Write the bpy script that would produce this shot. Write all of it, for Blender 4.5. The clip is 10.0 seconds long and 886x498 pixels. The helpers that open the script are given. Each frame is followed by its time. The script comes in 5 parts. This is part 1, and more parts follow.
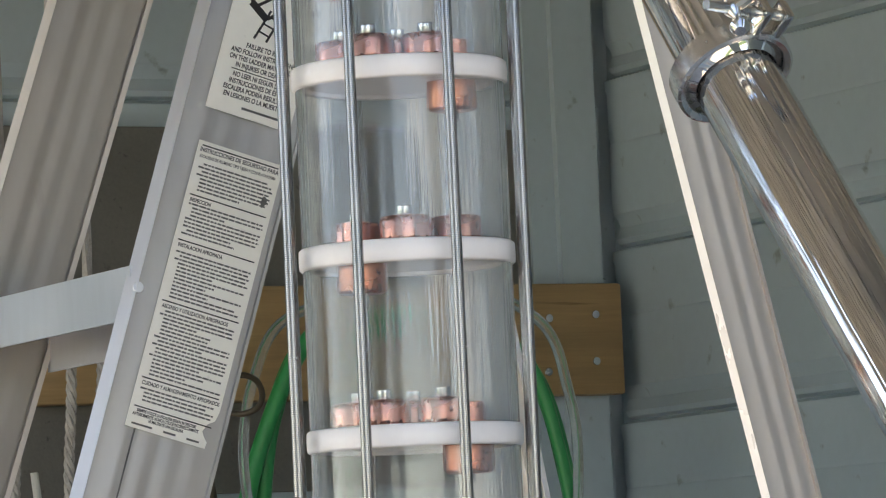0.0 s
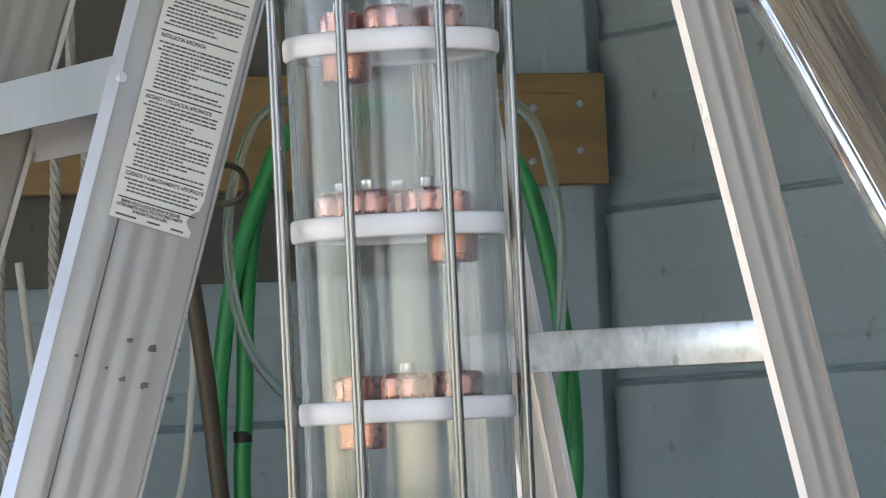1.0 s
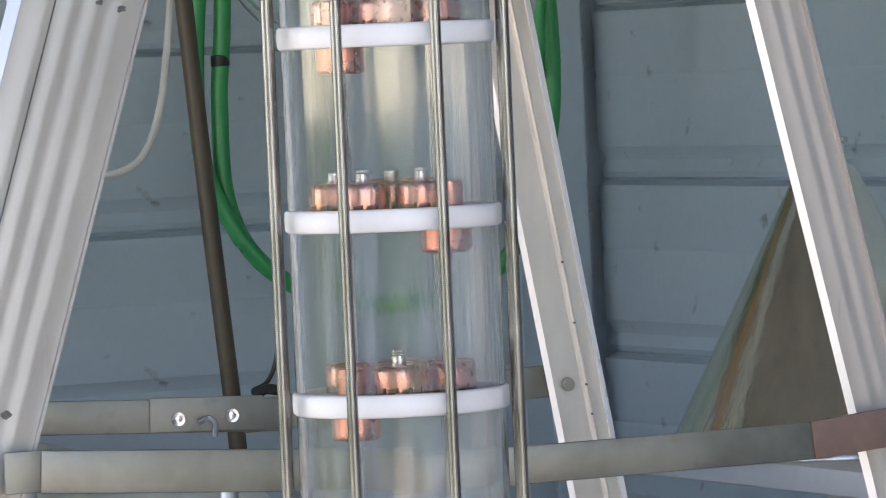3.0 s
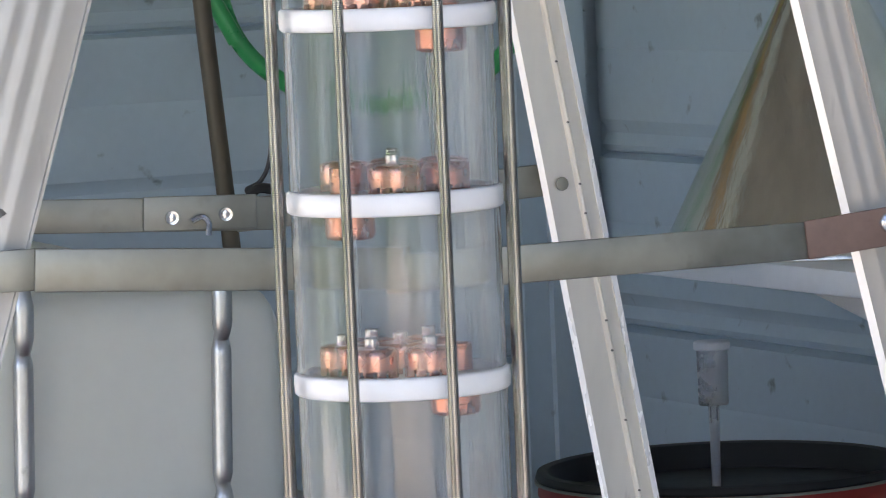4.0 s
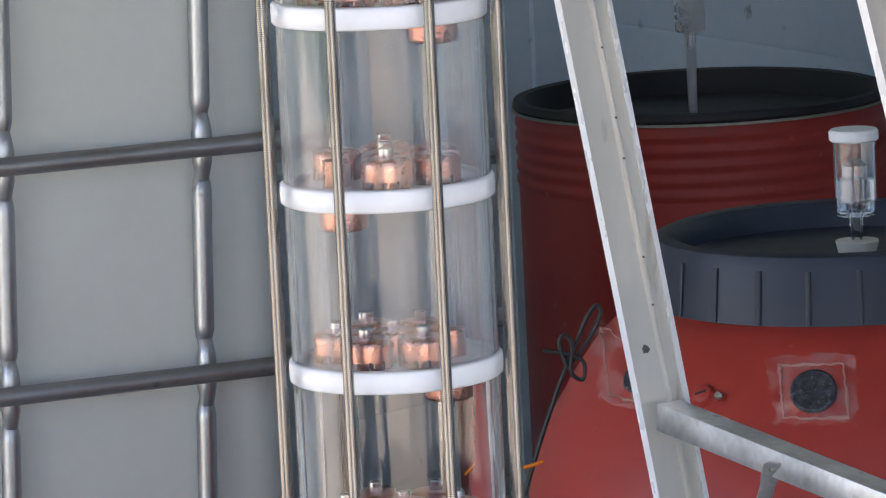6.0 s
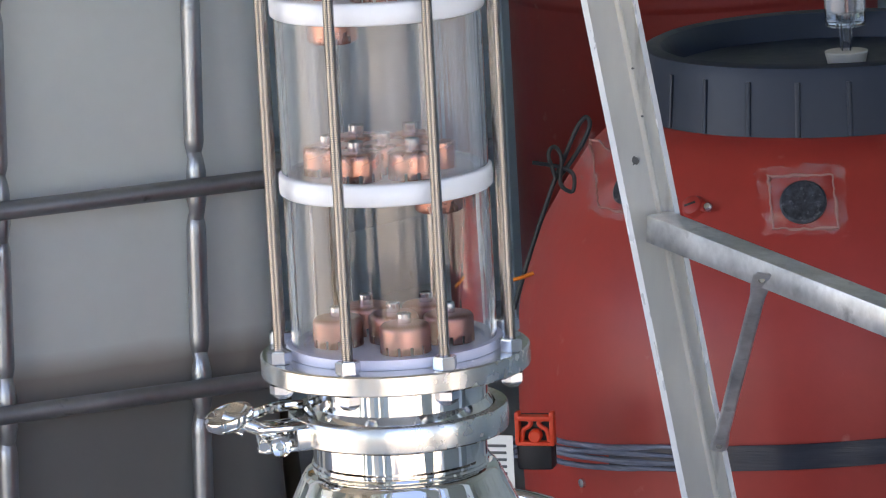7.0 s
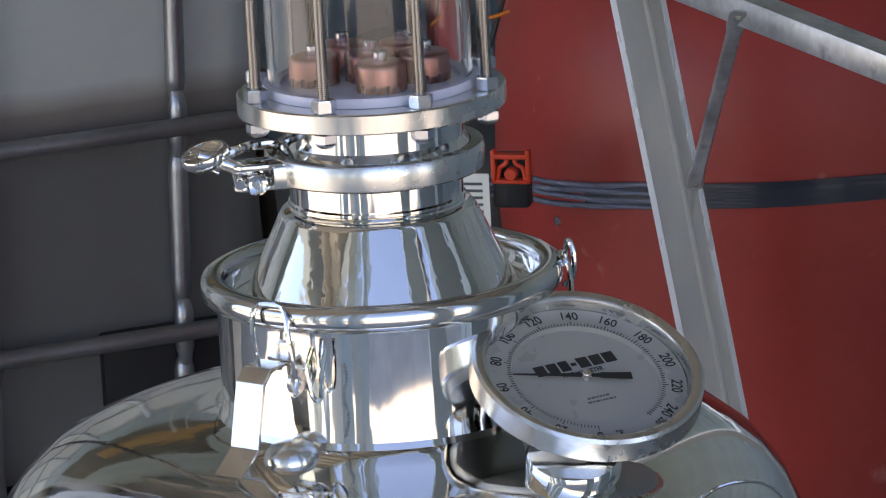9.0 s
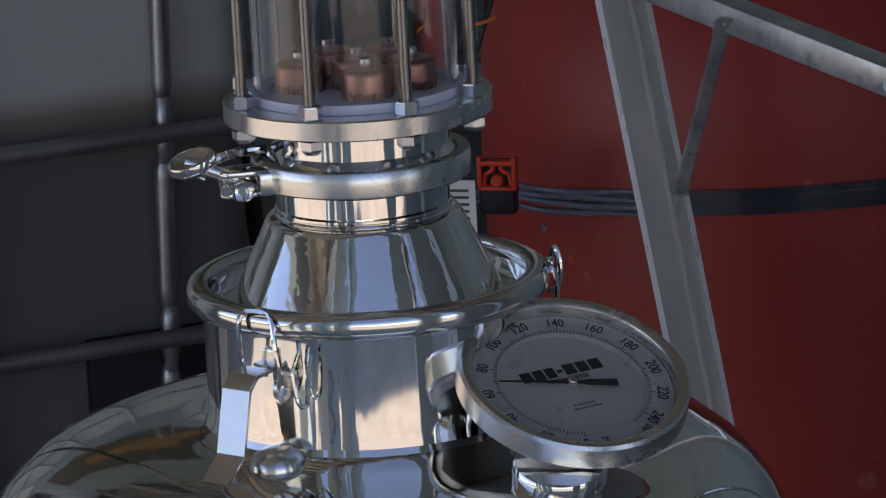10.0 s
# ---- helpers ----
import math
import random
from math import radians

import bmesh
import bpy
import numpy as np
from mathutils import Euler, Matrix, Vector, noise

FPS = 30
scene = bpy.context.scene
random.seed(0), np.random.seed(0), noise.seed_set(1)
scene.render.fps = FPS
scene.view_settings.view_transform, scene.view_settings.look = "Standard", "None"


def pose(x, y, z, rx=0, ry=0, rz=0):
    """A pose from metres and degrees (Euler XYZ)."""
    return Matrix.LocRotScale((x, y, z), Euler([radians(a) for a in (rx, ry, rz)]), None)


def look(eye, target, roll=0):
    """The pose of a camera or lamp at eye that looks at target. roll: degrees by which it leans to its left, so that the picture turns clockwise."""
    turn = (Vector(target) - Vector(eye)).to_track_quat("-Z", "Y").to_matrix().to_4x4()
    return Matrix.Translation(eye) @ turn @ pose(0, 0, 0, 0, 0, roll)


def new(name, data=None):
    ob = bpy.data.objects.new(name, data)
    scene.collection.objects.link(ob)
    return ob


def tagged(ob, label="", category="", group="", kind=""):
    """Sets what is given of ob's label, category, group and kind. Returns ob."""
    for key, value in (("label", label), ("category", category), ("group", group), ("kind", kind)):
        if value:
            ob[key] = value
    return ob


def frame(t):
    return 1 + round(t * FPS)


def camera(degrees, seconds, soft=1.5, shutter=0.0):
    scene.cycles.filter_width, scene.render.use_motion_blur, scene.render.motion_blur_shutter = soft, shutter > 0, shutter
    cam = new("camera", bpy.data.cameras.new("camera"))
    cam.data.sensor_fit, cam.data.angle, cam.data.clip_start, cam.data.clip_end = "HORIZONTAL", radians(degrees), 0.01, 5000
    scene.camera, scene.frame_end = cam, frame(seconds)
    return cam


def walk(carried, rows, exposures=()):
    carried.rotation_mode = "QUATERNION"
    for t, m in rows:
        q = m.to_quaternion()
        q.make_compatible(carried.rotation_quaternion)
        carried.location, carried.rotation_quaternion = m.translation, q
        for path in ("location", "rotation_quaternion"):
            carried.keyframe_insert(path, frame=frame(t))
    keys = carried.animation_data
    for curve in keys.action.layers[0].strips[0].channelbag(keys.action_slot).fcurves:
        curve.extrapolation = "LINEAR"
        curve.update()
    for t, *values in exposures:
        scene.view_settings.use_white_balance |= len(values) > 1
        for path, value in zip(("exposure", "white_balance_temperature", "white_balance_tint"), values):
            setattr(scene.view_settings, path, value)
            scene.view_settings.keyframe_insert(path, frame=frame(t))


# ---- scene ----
# ---------------------------------------------------------------- camera
TURNS = ((0, 4.691, 0.426, -2.62), (0.5, 3.471, 0.462, -2.66), (1, 2.221, 0.501, -2.70), (1.5, 1.198, 0.540, -2.61),
         (2, -0.032, 0.587, -2.50), (2.5, -1.122, 0.590, -2.47), (2.7, -1.559, 0.580, -2.50), (3.8, -3.992, 0.545, -2.45),
         (4, -4.537, 0.540, -2.38), (4.5, -5.614, 0.560, -2.39), (5, -6.815, 0.594, -2.48), (5.5, -7.830, 0.617, -2.58),
         (6.8, -10.682, 0.627, -2.94), (7, -11.097, 0.636, -2.97), (7.5, -12.067, 0.655, -2.99), (8, -13.096, 0.664, -3.01),
         (8.5, -13.833, 0.690, -3.04), (9, -14.174, 0.759, -3.03), (9.5, -14.273, 0.836, -2.99), (10, -14.104, 0.930, -2.97))
EYE = Vector((0, -2.95, 1.644))


def aim(up, right, roll):
    way = Vector((math.tan(radians(right)), 1, math.tan(radians(up)) / math.cos(radians(right))))
    return look(EYE, EYE + way, roll)


cam = camera(10.355, 10.0, soft=1.15)
EXPO = 2.03
walk(cam, [(t, aim(p, y, r)) for t, p, y, r in TURNS],
     [(t, EXPO + d, float(np.interp(t, (0, 0.5, 1.5, 3, 4.5, 7.5, 9, 10), (8250, 8000, 7700, 7750, 7900, 7900, 7850, 7500))), 20 if t < 2 else 23) for t, d in ((0, -0.03), (0.5, -0.05), (1.5, 0.12), (2.5, 0.27), (4, 0.42), (5, 0.44), (7.5, 0.48), (8.5, 0.12), (9, -0.16), (9.5, -0.36), (9.7, -0.55), (10, -1.30))])

# ---------------------------------------------------------------- light
SUN_UP, SUN_AROUND = 52, -50
world = bpy.data.worlds.new("world")
scene.world = world
world.use_nodes = True
wn = world.node_tree
sky = wn.nodes.new("ShaderNodeTexSky")
sky.sky_type, sky.sun_disc = "NISHITA", False
sky.altitude, sky.air_density, sky.dust_density = 600, 0.72, 0.0
sky.sun_elevation, sky.sun_rotation = radians(SUN_UP), radians(SUN_AROUND)
wn.links.new(sky.outputs[0], wn.nodes["Background"].inputs[0])
wn.nodes["Background"].inputs[1].default_value = 0.15
sun = new("sun", bpy.data.lights.new("sun", "SUN"))
sun.data.energy, sun.data.angle, sun.data.color = 5.0, radians(0.5), (1.0, 0.95, 0.87)
a, e = radians(SUN_AROUND), radians(SUN_UP)
sun.matrix_basis = look(Vector((math.sin(a) * math.cos(e), math.cos(a) * math.cos(e), math.sin(e))) * 20, (0, 0, 0))


# ---------------------------------------------------------------- materials
def mat(name, color, rough=0.5, metal=0.0, vary=0.15, scale=6.0, fine=80.0, bump=0.0, stretch=(1, 1, 1), spots=0.0,
        spot_color=(0.1, 0.09, 0.08), ior=1.45, trans=0.0, rough_vary=0.08, random_piece=0.0, coat=0.0, sub=0.0):
    m = bpy.data.materials.new(name)
    m.use_nodes = True
    nt = m.node_tree
    p = nt.nodes["Principled BSDF"]
    p.inputs["Metallic"].default_value = metal
    p.inputs["IOR"].default_value = ior
    p.inputs["Transmission Weight"].default_value = trans
    p.inputs["Coat Weight"].default_value = coat
    p.inputs["Coat Roughness"].default_value = 0.03
    if sub:
        p.inputs["Subsurface Weight"].default_value = sub
        p.inputs["Subsurface Radius"].default_value = (0.004, 0.004, 0.004)
        p.inputs["Subsurface Scale"].default_value = 1.0
    tc = nt.nodes.new("ShaderNodeTexCoord")
    mp = nt.nodes.new("ShaderNodeMapping")
    mp.inputs["Scale"].default_value = stretch
    nt.links.new(tc.outputs["Object"], mp.inputs[0])
    big, small = nt.nodes.new("ShaderNodeTexNoise"), nt.nodes.new("ShaderNodeTexNoise")
    for n, s, d in ((big, scale, 4), (small, fine, 3)):
        n.inputs["Scale"].default_value, n.inputs["Detail"].default_value = s, d
        nt.links.new(mp.outputs[0], n.inputs["Vector"])
    both = nt.nodes.new("ShaderNodeMath")
    both.operation = "MULTIPLY_ADD"
    both.inputs[1].default_value = 0.4
    nt.links.new(small.outputs["Fac"], both.inputs[0])
    nt.links.new(big.outputs["Fac"], both.inputs[2])
    rmp = nt.nodes.new("ShaderNodeMapRange")
    rmp.inputs["From Min"].default_value, rmp.inputs["From Max"].default_value = 0.4, 1.0
    rmp.inputs["To Min"].default_value, rmp.inputs["To Max"].default_value = 1 - vary, 1 + vary
    nt.links.new(both.outputs[0], rmp.inputs["Value"])
    mul = nt.nodes.new("ShaderNodeVectorMath")
    mul.operation = "SCALE"
    mul.inputs[0].default_value = color
    last = rmp.outputs[0]
    if random_piece:
        oi = nt.nodes.new("ShaderNodeObjectInfo")
        ra = nt.nodes.new("ShaderNodeMapRange")
        ra.inputs["To Min"].default_value, ra.inputs["To Max"].default_value = 1 - random_piece, 1 + random_piece
        nt.links.new(oi.outputs["Random"], ra.inputs["Value"])
        mm = nt.nodes.new("ShaderNodeMath")
        mm.operation = "MULTIPLY"
        nt.links.new(last, mm.inputs[0])
        nt.links.new(ra.outputs[0], mm.inputs[1])
        last = mm.outputs[0]
    nt.links.new(last, mul.inputs["Scale"])
    col = mul.outputs[0]
    if spots:
        sp = nt.nodes.new("ShaderNodeTexNoise")
        sp.inputs["Scale"].default_value, sp.inputs["Detail"].default_value = fine * 0.45, 6
        nt.links.new(mp.outputs[0], sp.inputs["Vector"])
        sr = nt.nodes.new("ShaderNodeMapRange")
        sr.inputs["From Min"].default_value, sr.inputs["From Max"].default_value = 0.70 - 0.12 * spots, 0.78
        nt.links.new(sp.outputs["Fac"], sr.inputs["Value"])
        mx = nt.nodes.new("ShaderNodeMix")
        mx.data_type = "RGBA"
        mx.inputs["B"].default_value = (*spot_color, 1)
        nt.links.new(sr.outputs[0], mx.inputs["Factor"])
        nt.links.new(col, mx.inputs["A"])
        col = mx.outputs["Result"]
    nt.links.new(col, p.inputs["Base Color"])
    rr = nt.nodes.new("ShaderNodeMapRange")
    rr.inputs["From Min"].default_value, rr.inputs["From Max"].default_value = 0.4, 1.0
    rr.inputs["To Min"].default_value, rr.inputs["To Max"].default_value = max(0.0, rough - rough_vary), rough + rough_vary
    nt.links.new(both.outputs[0], rr.inputs["Value"])
    nt.links.new(rr.outputs[0], p.inputs["Roughness"])
    if bump:
        b = nt.nodes.new("ShaderNodeBump")
        b.inputs["Strength"].default_value, b.inputs["Distance"].default_value = 0.6, bump
        nt.links.new(both.outputs[0], b.inputs["Height"])
        nt.links.new(b.outputs[0], p.inputs["Normal"])
    return m


STEEL = mat("polished_steel", (0.81, 0.795, 0.765), 0.05, 1, 0.05, 9, 45, 0.0004, rough_vary=0.03)
NECK_STEEL = mat("rolled_polished_steel", (0.83, 0.815, 0.785), 0.05, 1, 0.05, 16, 60, 0.0016, stretch=(1, 1, 0.10), rough_vary=0.03)
STEEL_SATIN = mat("brushed_steel", (0.78, 0.77, 0.74), 0.24, 1, 0.08, 10, 160, 0.0002)
PIPE_STEEL = mat("drawn_steel", (0.76, 0.745, 0.72), 0.10, 1, 0.05, 10, 100, 0.0003, stretch=(1, 1, 0.1), rough_vary=0.04)
DRAWN_PIPE = mat("streaked_pipe_steel", (0.74, 0.725, 0.70), 0.07, 1, 0.06, 42, 150, 0.004, stretch=(1, 1, 0.02), rough_vary=0.04)
ROD_STEEL = mat("rod_steel", (0.35, 0.34, 0.33), 0.20, 1, 0.25, 20, 300, 0.0)
ZINC = mat("zinc_nut", (0.62, 0.64, 0.68), 0.22, 1, 0.1, 30, 300)
COPPER = mat("copper", (0.64, 0.285, 0.215), 0.29, 1, 0.18, 45, 260, 0.0002, spots=0.2, spot_color=(0.42, 0.14, 0.09), random_piece=0.12)
COPPER_DULL = mat("tarnished_copper", (0.44, 0.205, 0.175), 0.42, 1, 0.22, 45, 260, 0.0002, spots=0.3, spot_color=(0.3, 0.12, 0.1), random_piece=0.12)
PTFE = mat("white_plate", (0.89, 0.875, 0.865), 0.42, 0, 0.03, 20, 200, sub=0.35)
SILICONE = mat("milky_silicone", (0.66, 0.66, 0.78), 0.35, 0, 0.05, 30, 200, sub=0.3)
# ladder metal in several tones; each rail's reflected brightness is in its colour
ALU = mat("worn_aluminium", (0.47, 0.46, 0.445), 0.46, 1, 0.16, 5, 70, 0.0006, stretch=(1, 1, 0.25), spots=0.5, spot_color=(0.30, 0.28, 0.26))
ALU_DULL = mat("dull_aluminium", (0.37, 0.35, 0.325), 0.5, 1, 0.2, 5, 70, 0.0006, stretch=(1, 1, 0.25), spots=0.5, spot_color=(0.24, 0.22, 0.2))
ALU_WARM = mat("lit_mill_aluminium", (0.88, 0.84, 0.77), 0.36, 0.55, 0.12, 6, 80, 0.0001, stretch=(1, 1, 0.2), spots=0.35, spot_color=(0.42, 0.38, 0.33))
ALU_MID = mat("mid_tone_aluminium", (0.62, 0.575, 0.53), 0.48, 0.7, 0.14, 6, 80, 0.0004, stretch=(1, 1, 0.2), spots=0.3, spot_color=(0.36, 0.32, 0.28))
ALU_SPECK = mat("speckled_aluminium", (0.74, 0.74, 0.75), 0.34, 0.85, 0.35, 22, 130, 0.0006, spots=0.8, spot_color=(0.42, 0.42, 0.43))
# lips that catch the sky: the bright sheen is put into the base colour
EDGE = mat("sky_sheen_aluminium", (0.98, 0.98, 0.98), 0.30, 0.25, 0.03, 6, 90, 0.0, stretch=(1, 1, 0.2))
# sky tint painted in, for the near rail's edge and the steps
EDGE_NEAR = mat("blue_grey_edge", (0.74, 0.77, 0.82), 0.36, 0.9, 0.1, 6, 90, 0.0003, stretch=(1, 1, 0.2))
GALV = mat("galvanised_strip", (0.31, 0.305, 0.265), 0.48, 0.8, 0.30, 14, 50, 0.0008, spots=0.9, spot_color=(0.17, 0.165, 0.14))
PINK_TAPE = mat("rusty_end", (0.27, 0.175, 0.145), 0.6, 0.2, 0.25, 20, 120, spots=0.8, spot_color=(0.2, 0.12, 0.1))
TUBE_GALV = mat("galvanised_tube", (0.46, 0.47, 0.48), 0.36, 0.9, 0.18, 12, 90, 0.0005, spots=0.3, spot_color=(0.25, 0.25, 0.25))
# darker tone than the uprights: crossbars, skid and bead chain
TUBE_DARK = mat("dark_tube", (0.30, 0.305, 0.31), 0.4, 0.7, 0.18, 12, 90, 0.0005, spots=0.4, spot_color=(0.1, 0.1, 0.1))
PAPER = mat("label_paper", (0.97, 0.955, 0.87), 0.38, 0, 0.06, 10, 140, spots=0.25, spot_color=(0.45, 0.42, 0.36))
INK = mat("ink", (0.025, 0.024, 0.024), 0.6, 0, 0.2, 60, 300)
GREY_INK = mat("faded_ink", (0.13, 0.13, 0.125), 0.7, 0, 0.2, 60, 300)
RED_INK = mat("red_ink", (0.5, 0.06, 0.05), 0.6, 0, 0.1, 30, 200)
SIDING = mat("painted_siding", (0.46, 0.56, 0.615), 0.42, 0, 0.07, 2.5, 60, 0.0008, spots=0.2, spot_color=(0.24, 0.27, 0.28), random_piece=0.04)
DARK_BOARD = mat("dark_insulation_board", (0.185, 0.18, 0.165), 0.85, 0, 0.2, 4, 180, 0.002, spots=0.6, spot_color=(0.07, 0.07, 0.07))
WOOD = mat("pine_board", (0.44, 0.28, 0.135), 0.6, 0, 0.28, 3.0, 46, 0.0012, stretch=(0.25, 0.25, 5.0), spots=0.3, spot_color=(0.24, 0.14, 0.06))
GREEN_HOSE = mat("green_hose", (0.01, 0.33, 0.10), 0.32, 0, 0.12, 12, 90)
CLEAR_TUBE = mat("clear_vinyl", (0.72, 0.80, 0.78), 0.18, 0, 0.05, 10, 60, trans=0.93)
POLE = mat("dark_bronze_pole", (0.075, 0.058, 0.038), 0.42, 0.2, 0.25, 8, 80)
CABLE_WHITE = mat("white_cable", (0.62, 0.62, 0.58), 0.5, 0, 0.08, 12, 90)
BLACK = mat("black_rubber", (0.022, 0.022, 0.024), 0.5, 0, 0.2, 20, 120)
ROPE = mat("grey_rope", (0.36, 0.34, 0.31), 0.9, 0, 0.3, 60, 400, 0.002)
RED_DRUM = mat("red_plastic", (0.37, 0.034, 0.025), 0.44, 0, 0.14, 5, 60, 0.0012, spots=0.3, spot_color=(0.5, 0.16, 0.12))
LID_BLACK = mat("dark_plastic_lid", (0.013, 0.022, 0.040), 0.48, 0, 0.15, 9, 90, 0.0008)
LID_IN = mat("dusty_black_lid", (0.020, 0.021, 0.023), 0.6, 0, 0.25, 9, 90, 0.001)
# folds of the black strap, paler and bluer: their glints are in the colour
FOLD_GLINT = mat("crumpled_strap_glint", (0.17, 0.19, 0.25), 0.22, 0, 0.5, 60, 260, 0.001, stretch=(0.3, 0.3, 4))
STRAP = mat("black_strap", (0.030, 0.035, 0.048), 0.19, 0, 0.3, 30, 200, 0.0008, stretch=(0.2, 0.2, 3))
ORANGE_TIE = mat("orange_tie_plastic", (0.85, 0.22, 0.03), 0.42, 0, 0.1, 20, 120)
ORANGE = mat("orange_plastic", (0.78, 0.065, 0.022), 0.42, 0, 0.1, 20, 120)
GLUE = mat("clear_sealant", (0.60, 0.30, 0.26), 0.2, 0, 0.15, 30, 160, 0.002, trans=0.3)
MESH_VENT = mat("vent_mesh", (0.04, 0.045, 0.055), 0.5, 0.3, 0.8, 120, 400, 0.002, spots=0.9, spot_color=(0.18, 0.2, 0.22))
BUNG = mat("cream_bung", (0.60, 0.57, 0.48), 0.6, 0, 0.08, 30, 120)
CLEAR = mat("clear_plastic", (0.90, 0.93, 0.96), 0.04, 0, 0.02, 10, 60, trans=0.97, rough_vary=0.02)
CLEAR_FROST = mat("hazy_plastic", (0.90, 0.92, 0.94), 0.28, 0, 0.04, 10, 60, trans=0.85)
WATER = mat("water", (0.80, 0.86, 0.92), 0.02, 0, 0.0, 10, 60, trans=1.0, ior=1.33, rough_vary=0.01)
CAP_WHITE = mat("white_cap", (0.70, 0.73, 0.76), 0.4, 0, 0.05, 20, 120)
SHELF = mat("white_shelf", (0.92, 0.92, 0.92), 0.35, 0, 0.06, 5, 60, spots=0.2, spot_color=(0.5, 0.5, 0.5))
CONCRETE = mat("concrete", (0.34, 0.33, 0.31), 0.75, 0, 0.2, 2, 40, 0.002, spots=0.4, spot_color=(0.2, 0.19, 0.18))
CASE_STEEL = mat("dull_case_steel", (0.55, 0.55, 0.54), 0.42, 1, 0.08, 20, 160)
CEIL = mat("ceiling_board", (0.60, 0.58, 0.53), 0.8, 0, 0.05, 2, 40)
GRASS = mat("grass_ground", (0.050, 0.095, 0.028), 0.9, 0, 0.4, 1.5, 25, 0.01)
APRON = mat("pale_gravel", (0.38, 0.355, 0.305), 0.9, 0, 0.3, 2.2, 20, 0.006, spots=0.3, spot_color=(0.14, 0.13, 0.10))
DIAL_WHITE = mat("dial_face", (0.37, 0.37, 0.345), 0.3, 0, 0.02, 10, 90)


def glass_mat(name, rough, tint, wave, coat):
    return mat(name, tint, rough, 0, 0.04, 45, 330, wave, stretch=(1, 1, 0.03), trans=1.0, ior=1.38, rough_vary=rough * 0.5, coat=coat)


GLASS_FOG = glass_mat("misted_glass", 0.04, (0.90, 0.915, 0.91), 0.0005, 0.0)
GLASS_CLEAR = glass_mat("clear_glass", 0.008, (0.96, 0.97, 0.97), 0.00004, 0.0)


def two_tone(name, low, line, high, level, soft):
    """A milky tank: what stands in it shows through up to a level."""
    m = mat(name, high, 0.45, 0, 0.05, 3, 50, 0.001, sub=0.0)
    nt = m.node_tree
    p = nt.nodes["Principled BSDF"]
    src = p.inputs["Base Color"].links[0].from_socket
    tc = nt.nodes.new("ShaderNodeTexCoord")
    sx = nt.nodes.new("ShaderNodeSeparateXYZ")
    nt.links.new(tc.outputs["Object"], sx.inputs[0])
    no = nt.nodes.new("ShaderNodeTexNoise")
    no.inputs["Scale"].default_value = 9
    nt.links.new(tc.outputs["Object"], no.inputs["Vector"])
    ad = nt.nodes.new("ShaderNodeMath")
    ad.operation = "MULTIPLY_ADD"
    ad.inputs[1].default_value = 0.016
    nt.links.new(no.outputs["Fac"], ad.inputs[0])
    nt.links.new(sx.outputs["Z"], ad.inputs[2])
    mr = nt.nodes.new("ShaderNodeMapRange")
    mr.inputs["From Min"].default_value, mr.inputs["From Max"].default_value = level - soft, level + soft
    nt.links.new(ad.outputs[0], mr.inputs["Value"])
    cr = nt.nodes.new("ShaderNodeValToRGB")
    cr.color_ramp.elements[0].color, cr.color_ramp.elements[1].color = (*low, 1), (1, 1, 1, 1)
    el = cr.color_ramp.elements.new(0.6)
    el.color = (*line, 1)
    nt.links.new(mr.outputs[0], cr.inputs["Fac"])
    mx = nt.nodes.new("ShaderNodeMix")
    mx.data_type, mx.blend_type = "RGBA", "MULTIPLY"
    mx.inputs["Factor"].default_value = 1
    nt.links.new(cr.outputs["Color"], mx.inputs["A"])
    nt.links.new(src, mx.inputs["B"])
    nt.links.new(mx.outputs["Result"], p.inputs["Base Color"])
    return m


TANK = two_tone("milky_tank", (0.275, 0.267, 0.272), (0.48, 0.40, 0.37), (0.715, 0.735, 0.69), 0.566, 0.034)
CONE_STEEL = mat("spun_steel", (0.86, 0.83, 0.76), 0.20, 1, 0.12, 9, 30, 0.0022, stretch=(3, 3, 0.06), rough_vary=0.06)


def film_mat(name, color):
    """A thin dried smear: patches of pale film over what lies below."""
    m = mat(name, color, 0.3, 0, 0.15, 30, 200, 0.0006)
    nt = m.node_tree
    p, out = nt.nodes["Principled BSDF"], nt.nodes["Material Output"]
    tc, no, mr = nt.nodes.new("ShaderNodeTexCoord"), nt.nodes.new("ShaderNodeTexNoise"), nt.nodes.new("ShaderNodeMapRange")
    no.inputs["Scale"].default_value, no.inputs["Detail"].default_value = 60, 6
    nt.links.new(tc.outputs["Object"], no.inputs["Vector"])
    mr.inputs["From Min"].default_value, mr.inputs["From Max"].default_value = 0.42, 0.72
    mr.inputs["To Min"].default_value, mr.inputs["To Max"].default_value = 0.01, 0.28
    nt.links.new(no.outputs["Fac"], mr.inputs["Value"])
    cl, mx = nt.nodes.new("ShaderNodeBsdfTransparent"), nt.nodes.new("ShaderNodeMixShader")
    nt.links.new(mr.outputs[0], mx.inputs[0])
    nt.links.new(cl.outputs[0], mx.inputs[1])
    nt.links.new(p.outputs[0], mx.inputs[2])
    nt.links.new(mx.outputs[0], out.inputs[0])
    return m


FILM = film_mat("sealant_film", (0.80, 0.66, 0.64))


